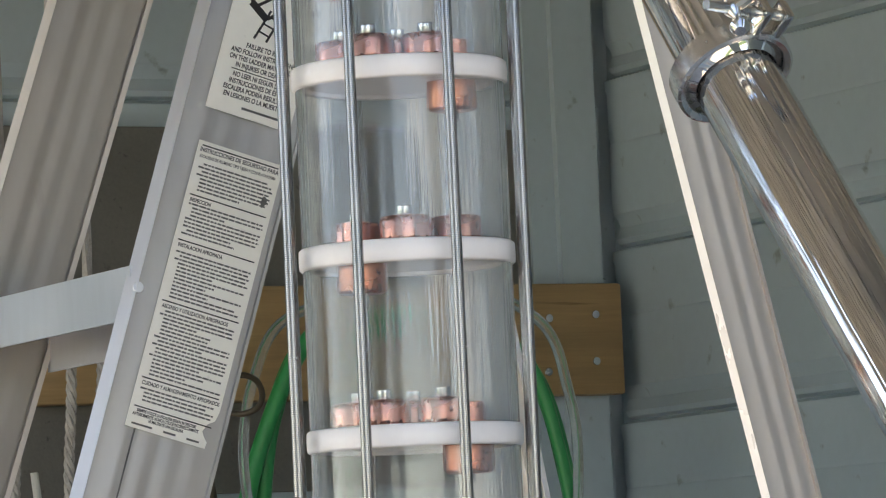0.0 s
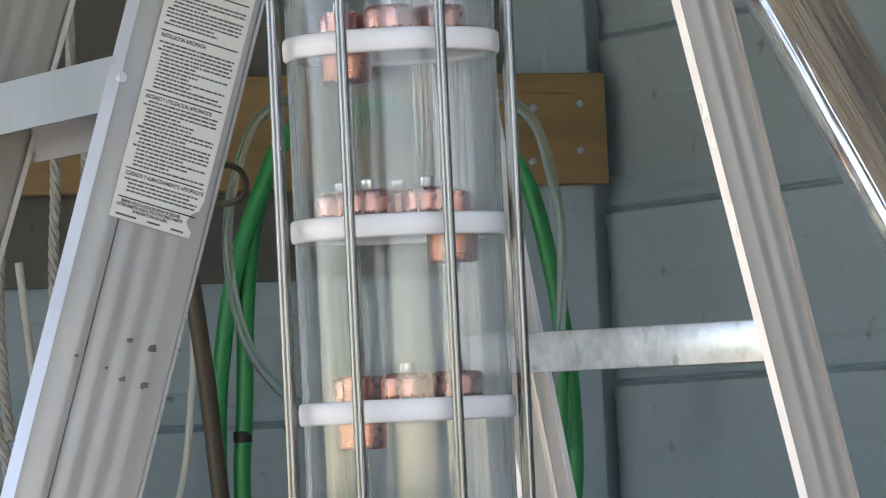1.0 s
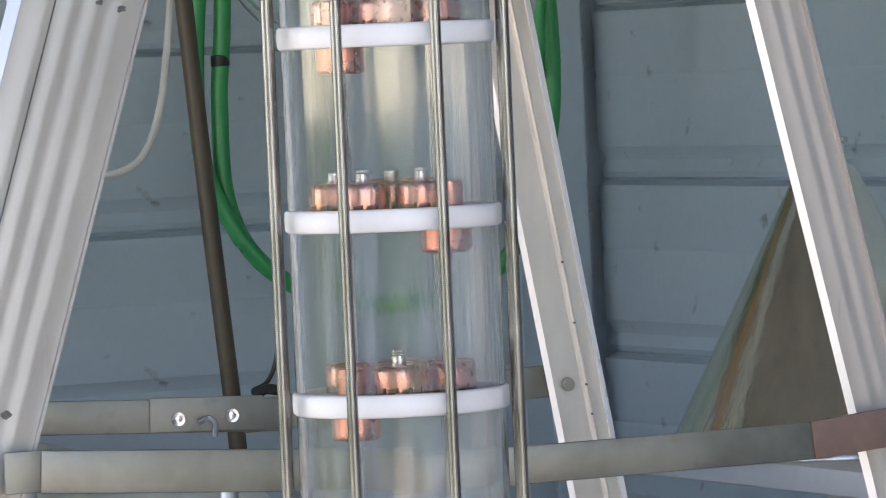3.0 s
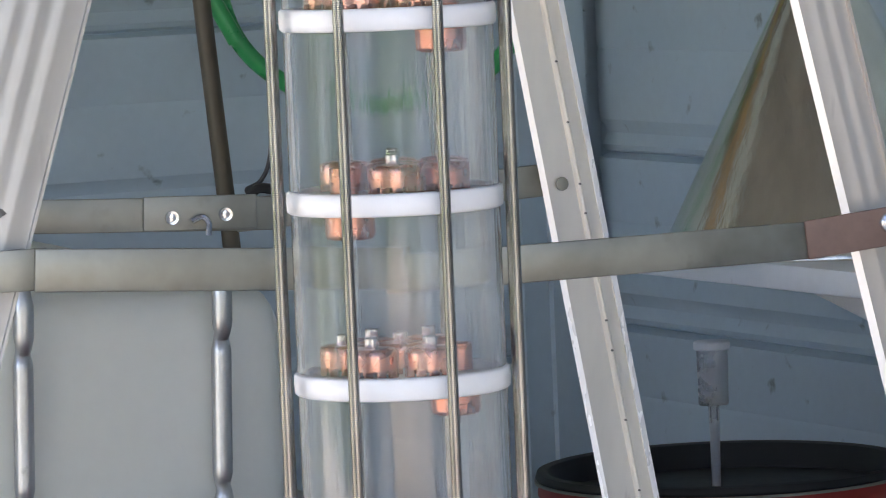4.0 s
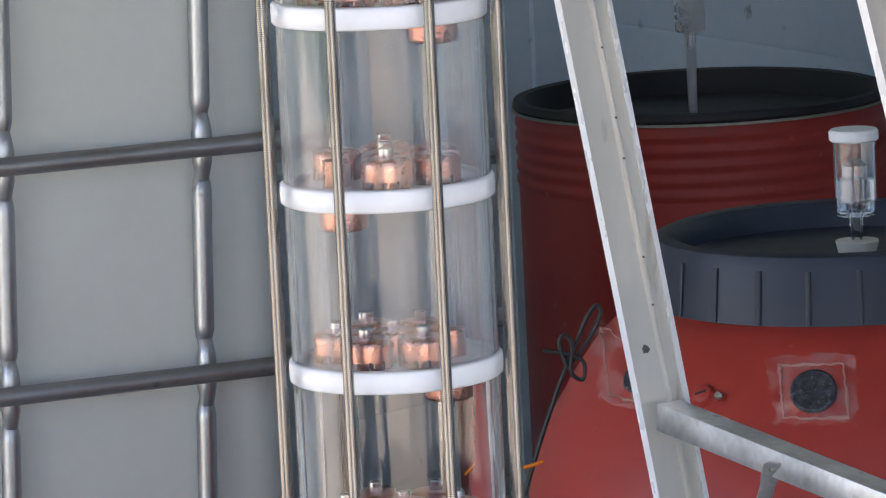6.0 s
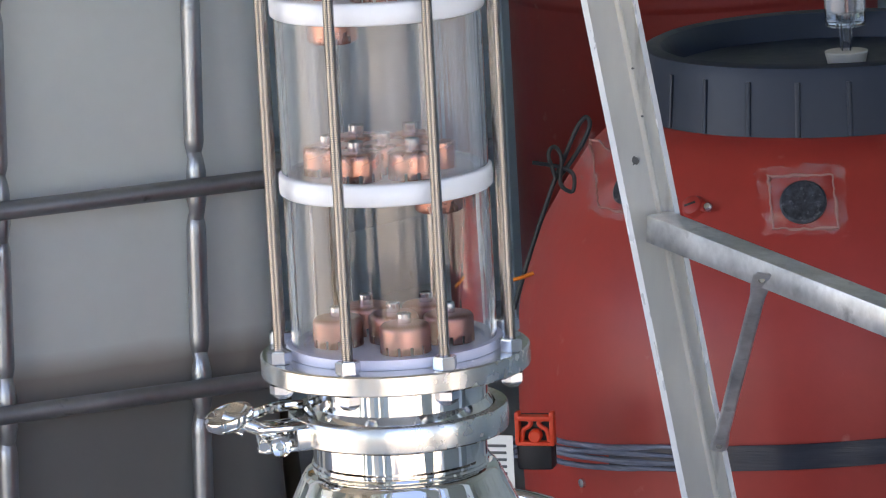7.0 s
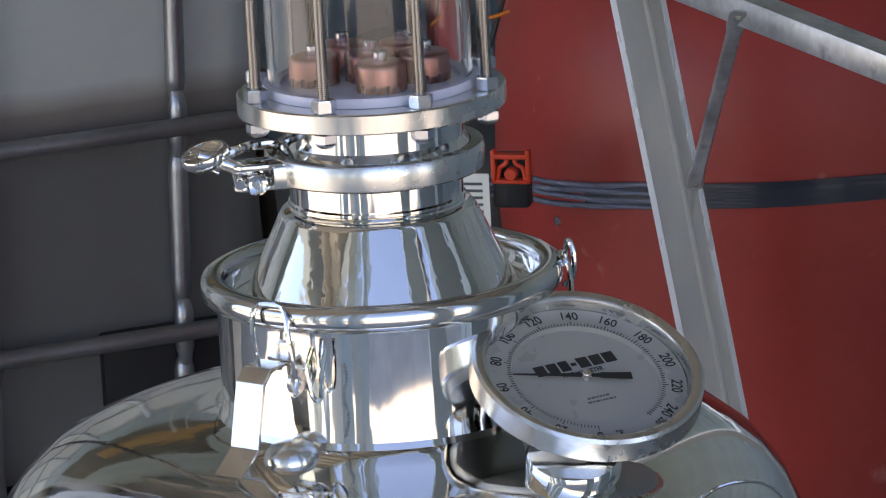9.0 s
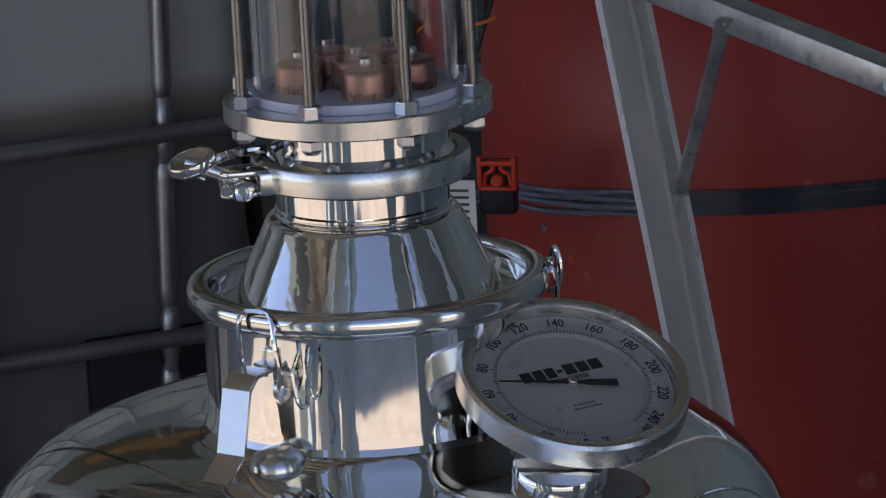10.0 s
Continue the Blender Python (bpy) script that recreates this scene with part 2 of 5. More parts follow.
def mist_mat(name, color, most, side_sheen):
    """Condensation run down the inside of a glass, plus sheen painted on one side."""
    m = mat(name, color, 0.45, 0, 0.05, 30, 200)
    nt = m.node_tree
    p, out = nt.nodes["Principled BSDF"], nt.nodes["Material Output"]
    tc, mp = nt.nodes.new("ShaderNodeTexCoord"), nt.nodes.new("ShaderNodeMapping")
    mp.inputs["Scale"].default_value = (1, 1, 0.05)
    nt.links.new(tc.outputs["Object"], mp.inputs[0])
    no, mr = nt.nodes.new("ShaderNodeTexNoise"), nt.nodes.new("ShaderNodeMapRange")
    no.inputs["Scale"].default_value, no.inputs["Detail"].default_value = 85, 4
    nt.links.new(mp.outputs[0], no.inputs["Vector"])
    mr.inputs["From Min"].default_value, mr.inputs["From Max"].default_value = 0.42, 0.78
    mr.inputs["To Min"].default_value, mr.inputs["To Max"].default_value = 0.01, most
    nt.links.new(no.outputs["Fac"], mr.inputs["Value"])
    # pale sheen of the glass's right side, put into the film by x
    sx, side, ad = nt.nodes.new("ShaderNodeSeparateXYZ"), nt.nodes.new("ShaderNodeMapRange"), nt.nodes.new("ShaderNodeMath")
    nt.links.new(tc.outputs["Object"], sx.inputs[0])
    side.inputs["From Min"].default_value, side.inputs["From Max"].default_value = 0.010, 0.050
    side.inputs["To Max"].default_value = side_sheen
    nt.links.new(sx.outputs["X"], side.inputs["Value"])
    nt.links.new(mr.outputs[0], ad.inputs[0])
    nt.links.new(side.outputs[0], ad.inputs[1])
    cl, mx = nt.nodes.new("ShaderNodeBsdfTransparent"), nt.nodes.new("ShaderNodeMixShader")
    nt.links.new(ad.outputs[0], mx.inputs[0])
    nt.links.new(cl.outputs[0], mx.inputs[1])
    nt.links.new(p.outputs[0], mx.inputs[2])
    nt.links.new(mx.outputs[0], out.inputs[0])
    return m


MIST_SHEEN = mist_mat("condensation", (0.86, 0.875, 0.89), 0.125, 0.09)
MIST_SHEEN_THIN = mist_mat("thin_condensation_sheen", (0.86, 0.875, 0.89), 0.05, 0.09)


# ---------------------------------------------------------------- mesh helpers
def finish(name, bm, material, sharp=0.6):
    bmesh.ops.recalc_face_normals(bm, faces=bm.faces)
    for f in bm.faces:
        f.smooth = True
    for ed in bm.edges:
        if len(ed.link_faces) == 2 and ed.calc_face_angle(0) > sharp:
            ed.smooth = False
    me = bpy.data.meshes.new(name)
    bm.to_mesh(me)
    bm.free()
    me.materials.append(material)
    return me


BASES = {}


def thing(name, base, label, category, group="", kind=""):
    ob = new(name)
    ob.empty_display_size = 0.02
    ob.location = base
    BASES[ob] = Vector(base)
    return tagged(ob, label, category, group, kind)


def part(name, bm, material, parent=None, label="", sharp=0.6):
    """One mesh, made in world coordinates, under a thing or a part."""
    base = BASES.get(parent, Vector())
    bm.transform(Matrix.Translation(-base))
    ob = new(name, finish(name, bm, material, sharp))
    ob.parent = parent
    BASES[ob] = base
    return tagged(ob, label)


def piece(name, mesh, parent, m, label=""):
    """A part on a shared mesh, at the world pose m."""
    ob = new(name, mesh)
    ob.parent = parent
    base = BASES.get(parent, Vector())
    ob.matrix_basis = Matrix.Translation(-base) @ m
    BASES[ob] = base
    return tagged(ob, label)


def solid(name, bm, material, label, category, group="", kind="", sharp=0.6):
    ob = new(name, finish(name, bm, material, sharp))
    BASES[ob] = Vector()
    return tagged(ob, label, category, group, kind)


def lathe(bm, prof, n=64, at=(0, 0, 0), m=None, closed=False):
    """Turns (radius, height) pairs round z."""
    base = m if m is not None else Matrix.Translation(at)
    rings = []
    for r, z in prof:
        if r < 1e-6:
            rings.append([bm.verts.new(base @ Vector((0, 0, z)))])
        else:
            rings.append([bm.verts.new(base @ Vector((r * math.cos(2 * math.pi * i / n), r * math.sin(2 * math.pi * i / n), z))) for i in range(n)])
    pairs = list(zip(rings, rings[1:])) + ([(rings[-1], rings[0])] if closed else [])
    for p, q in pairs:
        for i in range(n):
            j = (i + 1) % n
            if len(p) == 1 and len(q) == 1:
                continue
            if len(p) == 1:
                bm.faces.new((p[0], q[i], q[j]))
            elif len(q) == 1:
                bm.faces.new((p[i], q[0], p[j]))
            else:
                bm.faces.new((p[i], q[i], q[j], p[j]))
    return bm


def turned(prof, n=64, at=(0, 0, 0), m=None, closed=False):
    return lathe(bmesh.new(), prof, n, at, m, closed)


def spline(pts, steps=8):
    pts = [Vector(p) for p in pts]
    full = [pts[0] * 2 - pts[1], *pts, pts[-1] * 2 - pts[-2]]
    out = []
    for i in range(1, len(full) - 2):
        p0, p1, p2, p3 = full[i - 1:i + 3]
        for k in range(steps):
            t = k / steps
            out.append(0.5 * ((2 * p1) + (p2 - p0) * t + (2 * p0 - 5 * p1 + 4 * p2 - p3) * t * t + (3 * p1 - p0 - 3 * p2 + p3) * t ** 3))
    out.append(pts[-1])
    return out


def sweep(bm, pts, r, n=10, flat=1.0, loop=False):
    """A tube along points; r: a number or one for each point."""
    pts = [Vector(p) for p in pts]
    rings, side = [], None
    for i, p in enumerate(pts):
        d = (pts[min(i + 1, len(pts) - 1)] - pts[max(i - 1, 0)]).normalized()
        if side is None:
            side = d.cross(Vector((0, 0, 1)))
            if side.length < 0.1:
                side = d.cross(Vector((1, 0, 0)))
        side = (side - d * side.dot(d)).normalized()
        up = d.cross(side)
        rr = r[i] if isinstance(r, (list, tuple)) else r
        rings.append([bm.verts.new(p + (side * math.cos(2 * math.pi * k / n) + up * math.sin(2 * math.pi * k / n) * flat) * rr) for k in range(n)])
    for p, q in zip(rings, rings[1:]):
        for k in range(n):
            bm.faces.new((p[k], p[(k + 1) % n], q[(k + 1) % n], q[k]))
    bm.faces.new(rings[0])
    bm.faces.new(rings[-1][::-1])
    return bm


def along(p, d, roll_ref=(0, 0, 1)):
    """The pose at p whose z goes along d."""
    d = Vector(d).normalized()
    x = Vector(roll_ref).cross(d)
    if x.length < 1e-3:
        x = Vector((1, 0, 0))
    x.normalize()
    y = d.cross(x)
    return Matrix.Translation(p) @ Matrix((x, y, d)).transposed().to_4x4()


def box(bm, m, x0, x1, y0, y1, z0, z1, bevel=0.0):
    vs = [bm.verts.new(m @ Vector((x, y, z))) for z in (z0, z1) for x, y in ((x0, y0), (x1, y0), (x1, y1), (x0, y1))]
    fs = [bm.faces.new([vs[i] for i in ix]) for ix in ((0, 3, 2, 1), (4, 5, 6, 7), (0, 1, 5, 4), (1, 2, 6, 5), (2, 3, 7, 6), (3, 0, 4, 7))]
    if bevel:
        eds = list({ed for f in fs for ed in f.edges})
        bmesh.ops.bevel(bm, geom=eds, offset=bevel, segments=2, affect="EDGES", profile=0.5)
    return bm


def prism(bm, outline, m0, m1):
    """A flat outline drawn from pose m0 to pose m1."""
    a = [bm.verts.new(m0 @ Vector((*p, 0))) for p in outline]
    b = [bm.verts.new(m1 @ Vector((*p, 0))) for p in outline]
    n = len(outline)
    for i in range(n):
        bm.faces.new((a[i], a[(i + 1) % n], b[(i + 1) % n], b[i]))
    bm.faces.new(a[::-1])
    bm.faces.new(b)
    return bm


def word(name, text, size, m, material, parent, bold=0.0, wide=1.0, align="CENTER"):
    cu = bpy.data.curves.new(name, "FONT")
    cu.body, cu.size, cu.align_x, cu.align_y, cu.offset = text, size, align, "CENTER", bold
    cu.extrude = 0.00006
    tmp = bpy.data.objects.new(name, cu)
    scene.collection.objects.link(tmp)
    me = bpy.data.meshes.new_from_object(tmp.evaluated_get(bpy.context.evaluated_depsgraph_get()))
    bpy.data.objects.remove(tmp)
    me.name = name
    me.transform(Matrix.Diagonal((wide, 1, 1, 1)))
    me.materials.clear()
    me.materials.append(material)
    return piece(name, me, parent, m)


NO = Matrix.Identity(4)

# ---------------------------------------------------------------- the room
CORNER = Vector((0.305, 4.45, 0))
U = Vector((1, -2, 0)) / math.sqrt(5)      # along the side wall, towards the door
V = Vector((-2, -1, 0)) / math.sqrt(5)     # along the back wall
ROOM = Matrix.Translation(CORNER) @ Matrix((U, V, Vector((0, 0, 1)))).transposed().to_4x4()
# ROOM is left-handed seen from above, so u and v stay plain lengths


def uv(u, v, z):
    return CORNER + U * u + V * v + Vector((0, 0, z))


HIGH, LONG, WIDE, OUT = 3.1, 4.75, 5.4, 6.6
bm = box(bmesh.new(), NO, -150, 150, -150, 150, -0.4, -0.06)
solid("ground", bm, GRASS, "mown green grass ground around the garage", "ground", kind="structure")
bm = box(bmesh.new(), ROOM, -3, LONG + 16, -4, WIDE + 7, -0.2, -0.02)
solid("pavement", bm, APRON, "pale sunlit gravel apron outside the door", "pavement", kind="structure")
bm = box(bmesh.new(), ROOM, -0.2, LONG + 0.2, -0.2, WIDE + 0.2, -0.3, 0.0)
solid("floor", bm, CONCRETE, "grey concrete garage floor", "floor", kind="structure")
bm = box(bmesh.new(), ROOM, -0.2, LONG + 0.2, -0.2, WIDE + 0.2, HIGH, HIGH + 0.15)
# unseen joists, added so the pipe and cone mirror stripes
for k in range(12):
    box(bm, ROOM, -0.02, LONG, 0.20 + 0.46 * k, 0.26 + 0.46 * k, HIGH - 0.17, HIGH + 0.004, 0.004)
solid("ceiling", bm, CEIL, "pale unseen ceiling board, joists added to stripe reflections", "ceiling", kind="structure")

bm = box(bmesh.new(), ROOM, -0.2, -0.03, -0.2, WIDE + 0.2, 0, HIGH)
wall_back = solid("wall_north", bm, SIDING, "grey painted metal siding wall with horizontal grooves", "wall", kind="structure")
# past LONG the wall runs on unseen, added to darken the right
bm = box(bmesh.new(), ROOM, -0.03, OUT, -0.2, -0.03, 0, HIGH)
wall_side = solid("wall_east", bm, SIDING, "blue-grey painted metal siding wall with horizontal grooves", "wall", kind="structure")
bm = bmesh.new()
for u0, u1, z0 in ((-0.03, 0.8, 0), (4.55, LONG, 0), (0.8, 4.55, 2.75)):
    box(bm, ROOM, u0, u1, WIDE, WIDE + 0.2, z0, HIGH)
solid("wall_west", bm, SIDING, "plain grey garage wall with a wide open doorway", "wall", kind="structure")
# unseen wall, added: its posts stripe the reflections and cut the daylight
bm = bmesh.new()
for v0, v1, z0 in ((-0.2, 0.62, 0), (0.92, 1.72, 0), (2.0, 2.22, 0), (3.15, 3.30, 0), (3.62, 4.0, 0), (4.75, WIDE + 0.2, 0), (0.62, 4.75, 2.85)):
    box(bm, ROOM, LONG, LONG + 0.2, v0, v1, z0, HIGH)
solid("wall_south", bm, SIDING, "unseen grey wall, its gaps and posts added to shape the light", "wall", kind="structure")

# siding planks: a flat face, a rounded nose and a deep groove below each
PLANK = 0.262


def siding(length):
    prof = [(0, 0), (0.010, 0.004), (0.014, 0.012), (0.006, 0.030), (0.009, 0.040), (0.017, 0.050), (0.019, 0.066), (0.019, 0.150),
            (0.0165, 0.158), (0.019, 0.166), (0.019, 0.232), (0.022, 0.240), (0.022, 0.254), (0.0, 0.261)]
    bm = bmesh.new()
    outline = [(d, z) for d, z in prof]
    m0 = Matrix(((1, 0, 0, -0.03), (0, 0, 1, 0), (0, 1, 0, 0), (0, 0, 0, 1)))
    m1 = Matrix.Translation((0, length, 0)) @ m0
    return finish("siding_plank", prism(bm, outline, m0, m1), SIDING, 0.5)


back_plank, side_plank = siding(WIDE), siding(OUT - 0.05)
SWAP = Matrix(((0, 1, 0, 0), (1, 0, 0, 0), (0, 0, 1, 0), (0, 0, 0, 1)))
for k in range(12):
    z = 0.146 + PLANK * (k - 1)
    if z + 0.27 < HIGH:
        piece("siding_plank", back_plank, wall_back, ROOM @ Matrix.Translation((0, 0, z - 0.04)))
        piece("siding_plank", side_plank, wall_side, ROOM @ SWAP @ Matrix.Translation((0, 0, z)))

# corner post: a folded metal channel
bm = bmesh.new()
outline = [(0.002, 0.14), (0.020, 0.14), (0.020, 0.098), (0.034, 0.098), (0.034, 0.030), (0.018, 0.030), (0.018, 0.020), (0.002, 0.020)]
prism(bm, outline, ROOM, ROOM @ Matrix.Translation((0, 0, HIGH)))
solid("trim", bm, SIDING, "grey folded metal channel in the room corner", "trim", kind="structure")
# dark boards behind the hanging hose
bm = box(bmesh.new(), ROOM, 0.0, 0.012, 0.13, 2.2, 1.885, 2.42, 0.003)
solid("insulation_board", bm, DARK_BOARD, "dark grey fibre board fixed on the siding wall", "board")


# ---------------------------------------------------------------- wooden rail with hose
bm = bmesh.new()
box(bm, ROOM, 0.034, 0.072, 0.020, 1.6, 2.015, 2.182, 0.004)
board = thing("mounting_board", uv(0.034, 0, 2.0), "yellow pine board screwed across the corner post", "board")
part("plank", bm, WOOD, board)
for v, z in ((0.066, 2.135), (0.068, 2.065), (0.145, 2.13), (0.15, 2.05)):
    bm = turned([(0, 0), (0.007, 0), (0.006, 0.002), (0.0, 0.003)], 12, m=along(uv(0.0715, v, z), U))
    part("screw", bm, ZINC, board, "grey screw head")

hose = thing("garden_hose", (-0.1, 3.9, 2.0), "bright green garden hose hanging in long loops", "hose")
HY = 4.05
for pts, r in (
        (((-0.05, HY, 2.11), (-0.15, HY - .02, 2.09), (-0.20, HY - .03, 1.99), (-0.222, HY - .03, 1.86), (-0.232, HY - .03, 1.70), (-0.24, HY - .03, 1.60), (-0.235, HY - .03, 1.46), (-0.19, HY - .03, 1.37), (-0.09, HY - .02, 1.31), (0.04, HY, 1.30), (0.16, HY, 1.36), (0.226, HY, 1.52), (0.236, HY, 1.70), (0.215, HY, 1.88), (0.18, HY, 2.02), (0.11, HY, 2.10)), 0.0125),
        (((-0.02, HY - .03, 2.13), (-0.14, HY - .05, 2.10), (-0.225, HY - .05, 1.93), (-0.262, HY - .05, 1.76), (-0.272, HY - .05, 1.60), (-0.262, HY - .05, 1.50), (-0.215, HY - .05, 1.40)), 0.0125),
        (((0.10, HY - .03, 2.12), (0.17, HY - .04, 2.04), (0.205, HY - .04, 1.92), (0.222, HY - .04, 1.78), (0.215, HY - .04, 1.62)), 0.0095)):
    part("hose_loop", sweep(bmesh.new(), spline(pts, 10), r, 14), GREEN_HOSE, hose)
part("tape_band", turned([(0.0124, 0), (0.0134, 0.001), (0.0134, 0.015), (0.0124, 0.016)], 16, (-0.2365, HY - .03, 1.652)), BLACK, hose, "black tape round the hose")
tube = thing("clear_tube", (-0.1, 3.8, 2.0), "translucent vinyl tube hanging over the green hose", "tube")
for pts in (((-0.02, 3.86, 2.15), (-0.17, 3.85, 2.115), (-0.222, 3.85, 2.03), (-0.24, 3.85, 1.92), (-0.222, 3.85, 1.80), (-0.175, 3.85, 1.722), (-0.09, 3.85, 1.66)),
            ((0.08, 3.86, 2.16), (0.185, 3.85, 2.09), (0.215, 3.85, 2.0), (0.225, 3.85, 1.92), (0.218, 3.85, 1.80), (0.20, 3.85, 1.70))):
    part("tube_loop", sweep(bmesh.new(), spline(pts, 10), 0.0075, 12), CLEAR_TUBE, tube)
bm = bmesh.new()
sweep(bm, spline([(-0.275, 3.45, 2.05), (-0.275, 3.45, 1.80), (-0.283, 3.45, 1.70), (-0.298, 3.45, 1.602), (-0.325, 3.45, 1.537), (-0.37, 3.45, 1.517), (-0.42, 3.45, 1.53), (-0.47, 3.45, 1.60), (-0.5, 3.45, 1.9)], 10), 0.0055, 10)
solid("white_cable", bm, CABLE_WHITE, "white cable hanging in a loop on the wall", "cable")
bm = bmesh.new()
sweep(bm, [(-0.262, 2.66, 2.02), (-0.243, 2.65, 1.86), (-0.228, 2.65, 1.72), (-0.208, 2.65, 1.45), (-0.192, 2.65, 1.25), (-0.11, 2.66, 0.0)], 0.0105, 14)
solid("pole", bm, POLE, "dark bronze metal pole leaning upright", "pole")
bm = bmesh.new()
sweep(bm, spline([(-0.215, 2.6, 1.958), (-0.195, 2.6, 1.966), (-0.178, 2.61, 1.960), (-0.172, 2.62, 1.944), (-0.178, 2.63, 1.930), (-0.195, 2.64, 1.924), (-0.21, 2.65, 1.926)], 8), 0.0036, 10)
solid("wall_hook", bm, POLE, "dark curved metal hook beside the board", "hook")
bm = bmesh.new()
sweep(bm, spline([(-0.128, 2.6, 1.62), (-0.132, 2.6, 1.45), (-0.138, 2.6, 1.33), (-0.150, 2.6, 1.292), (-0.168, 2.6, 1.280), (-0.150, 2.6, 1.268), (-0.125, 2.6, 1.27), (-0.14, 2.6, 1.285)], 8), 0.0026, 8)
sweep(bm, spline([(-0.168, 2.6, 1.268), (-0.155, 2.59, 1.282), (-0.135, 2.59, 1.28)], 6), 0.006, 8)
solid("black_cable", bm, BLACK, "black cable with a knotted plug end", "cable")

# ropes behind the ladder
coil = thing("rope_coil", (-0.4, 1.6, 1.9), "grey twisted rope hanging in loose strands", "rope")
RNG = random.Random(4)
RY = 1.55
for x0, x1, zt, zb, bow in ((-0.372, -0.366, 2.03, 1.66, 0.004), (-0.322, -0.314, 2.03, 1.62, 0.005), (-0.295, -0.283, 2.03, 1.70, 0.004), (-0.398, -0.382, 1.97, 1.60, 0.010), (-0.404, -0.372, 1.92, 1.50, -0.012), (-0.392, -0.39, 1.98, 1.52, -0.006), (-0.415, -0.395, 1.99, 1.48, 0.005)):
    mid = [Vector((x0 + 0.01, RY, HIGH - 0.01))] + [Vector((x0 + (x1 - x0) * k / 6 + bow * math.sin(k * 1.1) + RNG.uniform(-.002, .002), RY + RNG.uniform(-.01, .01), zt + (zb - zt) * k / 6)) for k in range(7)]
    core = spline(mid, 14)
    bm = bmesh.new()
    for ph in (0, 2.09, 4.19):
        sweep(bm, [p + Vector((math.cos(i * 0.9 + ph), math.sin(i * 0.9 + ph), 0)) * 0.0026 for i, p in enumerate(core)], 0.0030, 6)
    part("strand", bm, ROPE, coil)
bm = bmesh.new()
sweep(bm, spline([(-0.43, 1.7, 1.95), (-0.405, 1.7, 1.86), (-0.396, 1.7, 1.76), (-0.40, 1.7, 1.66), (-0.42, 1.7, 1.56), (-0.50, 1.7, 1.40), (-0.62, 1.7, 0.9), (-0.64, 1.7, 0.0)], 8), 0.010, 10)
solid("black_hose", bm, BLACK, "black rubber hose curving down behind the rope", "hose")

bm = sweep(bmesh.new(), spline([(-0.395, 1.5, 1.955), (-0.372, 1.5, 1.972), (-0.350, 1.5, 1.978), (-0.328, 1.5, 1.970), (-0.312, 1.5, 1.952), (-0.335, 1.52, 1.94), (-0.37, 1.54, 1.945)], 8), 0.0075, 10)
part("hanging_loop", bm, BLACK, coil, "black strap loop that gathers the rope")

# ---------------------------------------------------------------- step ladder
LTURN = radians(20)
LS, LW = Vector((math.cos(LTURN), math.sin(LTURN), 0)), Vector((-math.sin(LTURN), math.cos(LTURN), 0))
LORG = Vector((0, 0.40, 0))


def lp(a, w, z):
    return LORG + LS * a + LW * w + Vector((0, 0, z))


def depth(z):
    return 0.370 + 0.10 * (1.7 - z)


def nf(z):
    return -0.162 - 0.312 * (2.021 - z)


def nr(z):
    return 0.244 + 0.225 * (1.809 - z)


def ff(z):
    return -0.219 - 0.314 * (1.93 - z)


def fr(z):
    return 0.2495 + 0.204 * (1.49 - z)


ladder = thing("step_ladder", (0, 0.6, 0), "worn grey aluminium step ladder standing open", "ladder")


def rail(left, wide, off, lip, ribs, far, metal, rim):
    outline = [(0.003, lip * 1.15 + 0.003), (0, lip * 1.15), (lip, -0.0005)]
    for k in range(ribs):
        c = lip + (wide - lip) * (k + 1) / (ribs + 1)
        h = (wide - lip) / (ribs + 1) * 0.36
        outline += [(c - h, -0.0005), (c - h * 0.3, -0.0011), (c + h * 0.3, -0.0011), (c + h, -0.0005)]
    if not ribs:
        outline += [(0.0262, -0.0005), (0.0272, -0.0042), (0.0288, -0.0048), (0.0300, -0.0034), (0.0312, -0.0022)]
    outline += [(wide - 0.0025, -0.0005 if ribs else -0.0022), (wide - 0.0022, -0.0035), (wide, -0.0035), (wide, 0.0025), (lip + 0.001, 0.0025)]
    bm = bmesh.new()
    ends = []
    for z in (0.0, 2.42):
        w = off + (depth(z) if far else 0)
        o = lp(left(z), w, z)
        ends.append(Matrix.Translation(o) @ Matrix((LS, LW, Vector((0, 0, 1)))).transposed().to_4x4())
    # strip over the lip that carries the painted sheen
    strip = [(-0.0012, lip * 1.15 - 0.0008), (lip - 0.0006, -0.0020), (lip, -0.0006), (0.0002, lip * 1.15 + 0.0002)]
    part("edge_strip", prism(bmesh.new(), strip, ends[0], ends[1]), rim, ladder, "rail edge with its sky sheen painted bright", 0.35)
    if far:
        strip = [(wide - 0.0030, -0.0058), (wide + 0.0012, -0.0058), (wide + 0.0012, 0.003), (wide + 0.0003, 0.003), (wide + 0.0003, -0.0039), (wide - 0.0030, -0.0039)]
        part("edge_strip", prism(bmesh.new(), strip, ends[0], ends[1]), rim, ladder, "rail edge with its sky sheen painted bright", 0.35)
    return part("rail", prism(bm, outline, ends[0], ends[1]), metal, ladder, "", 0.35)


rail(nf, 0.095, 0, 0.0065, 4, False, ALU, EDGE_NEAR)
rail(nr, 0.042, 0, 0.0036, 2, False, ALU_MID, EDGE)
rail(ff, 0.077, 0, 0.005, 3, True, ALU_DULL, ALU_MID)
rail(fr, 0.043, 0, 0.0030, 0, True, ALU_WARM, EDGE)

LF = Matrix((LS, LW, Vector((0, 0, 1)))).transposed().to_4x4()


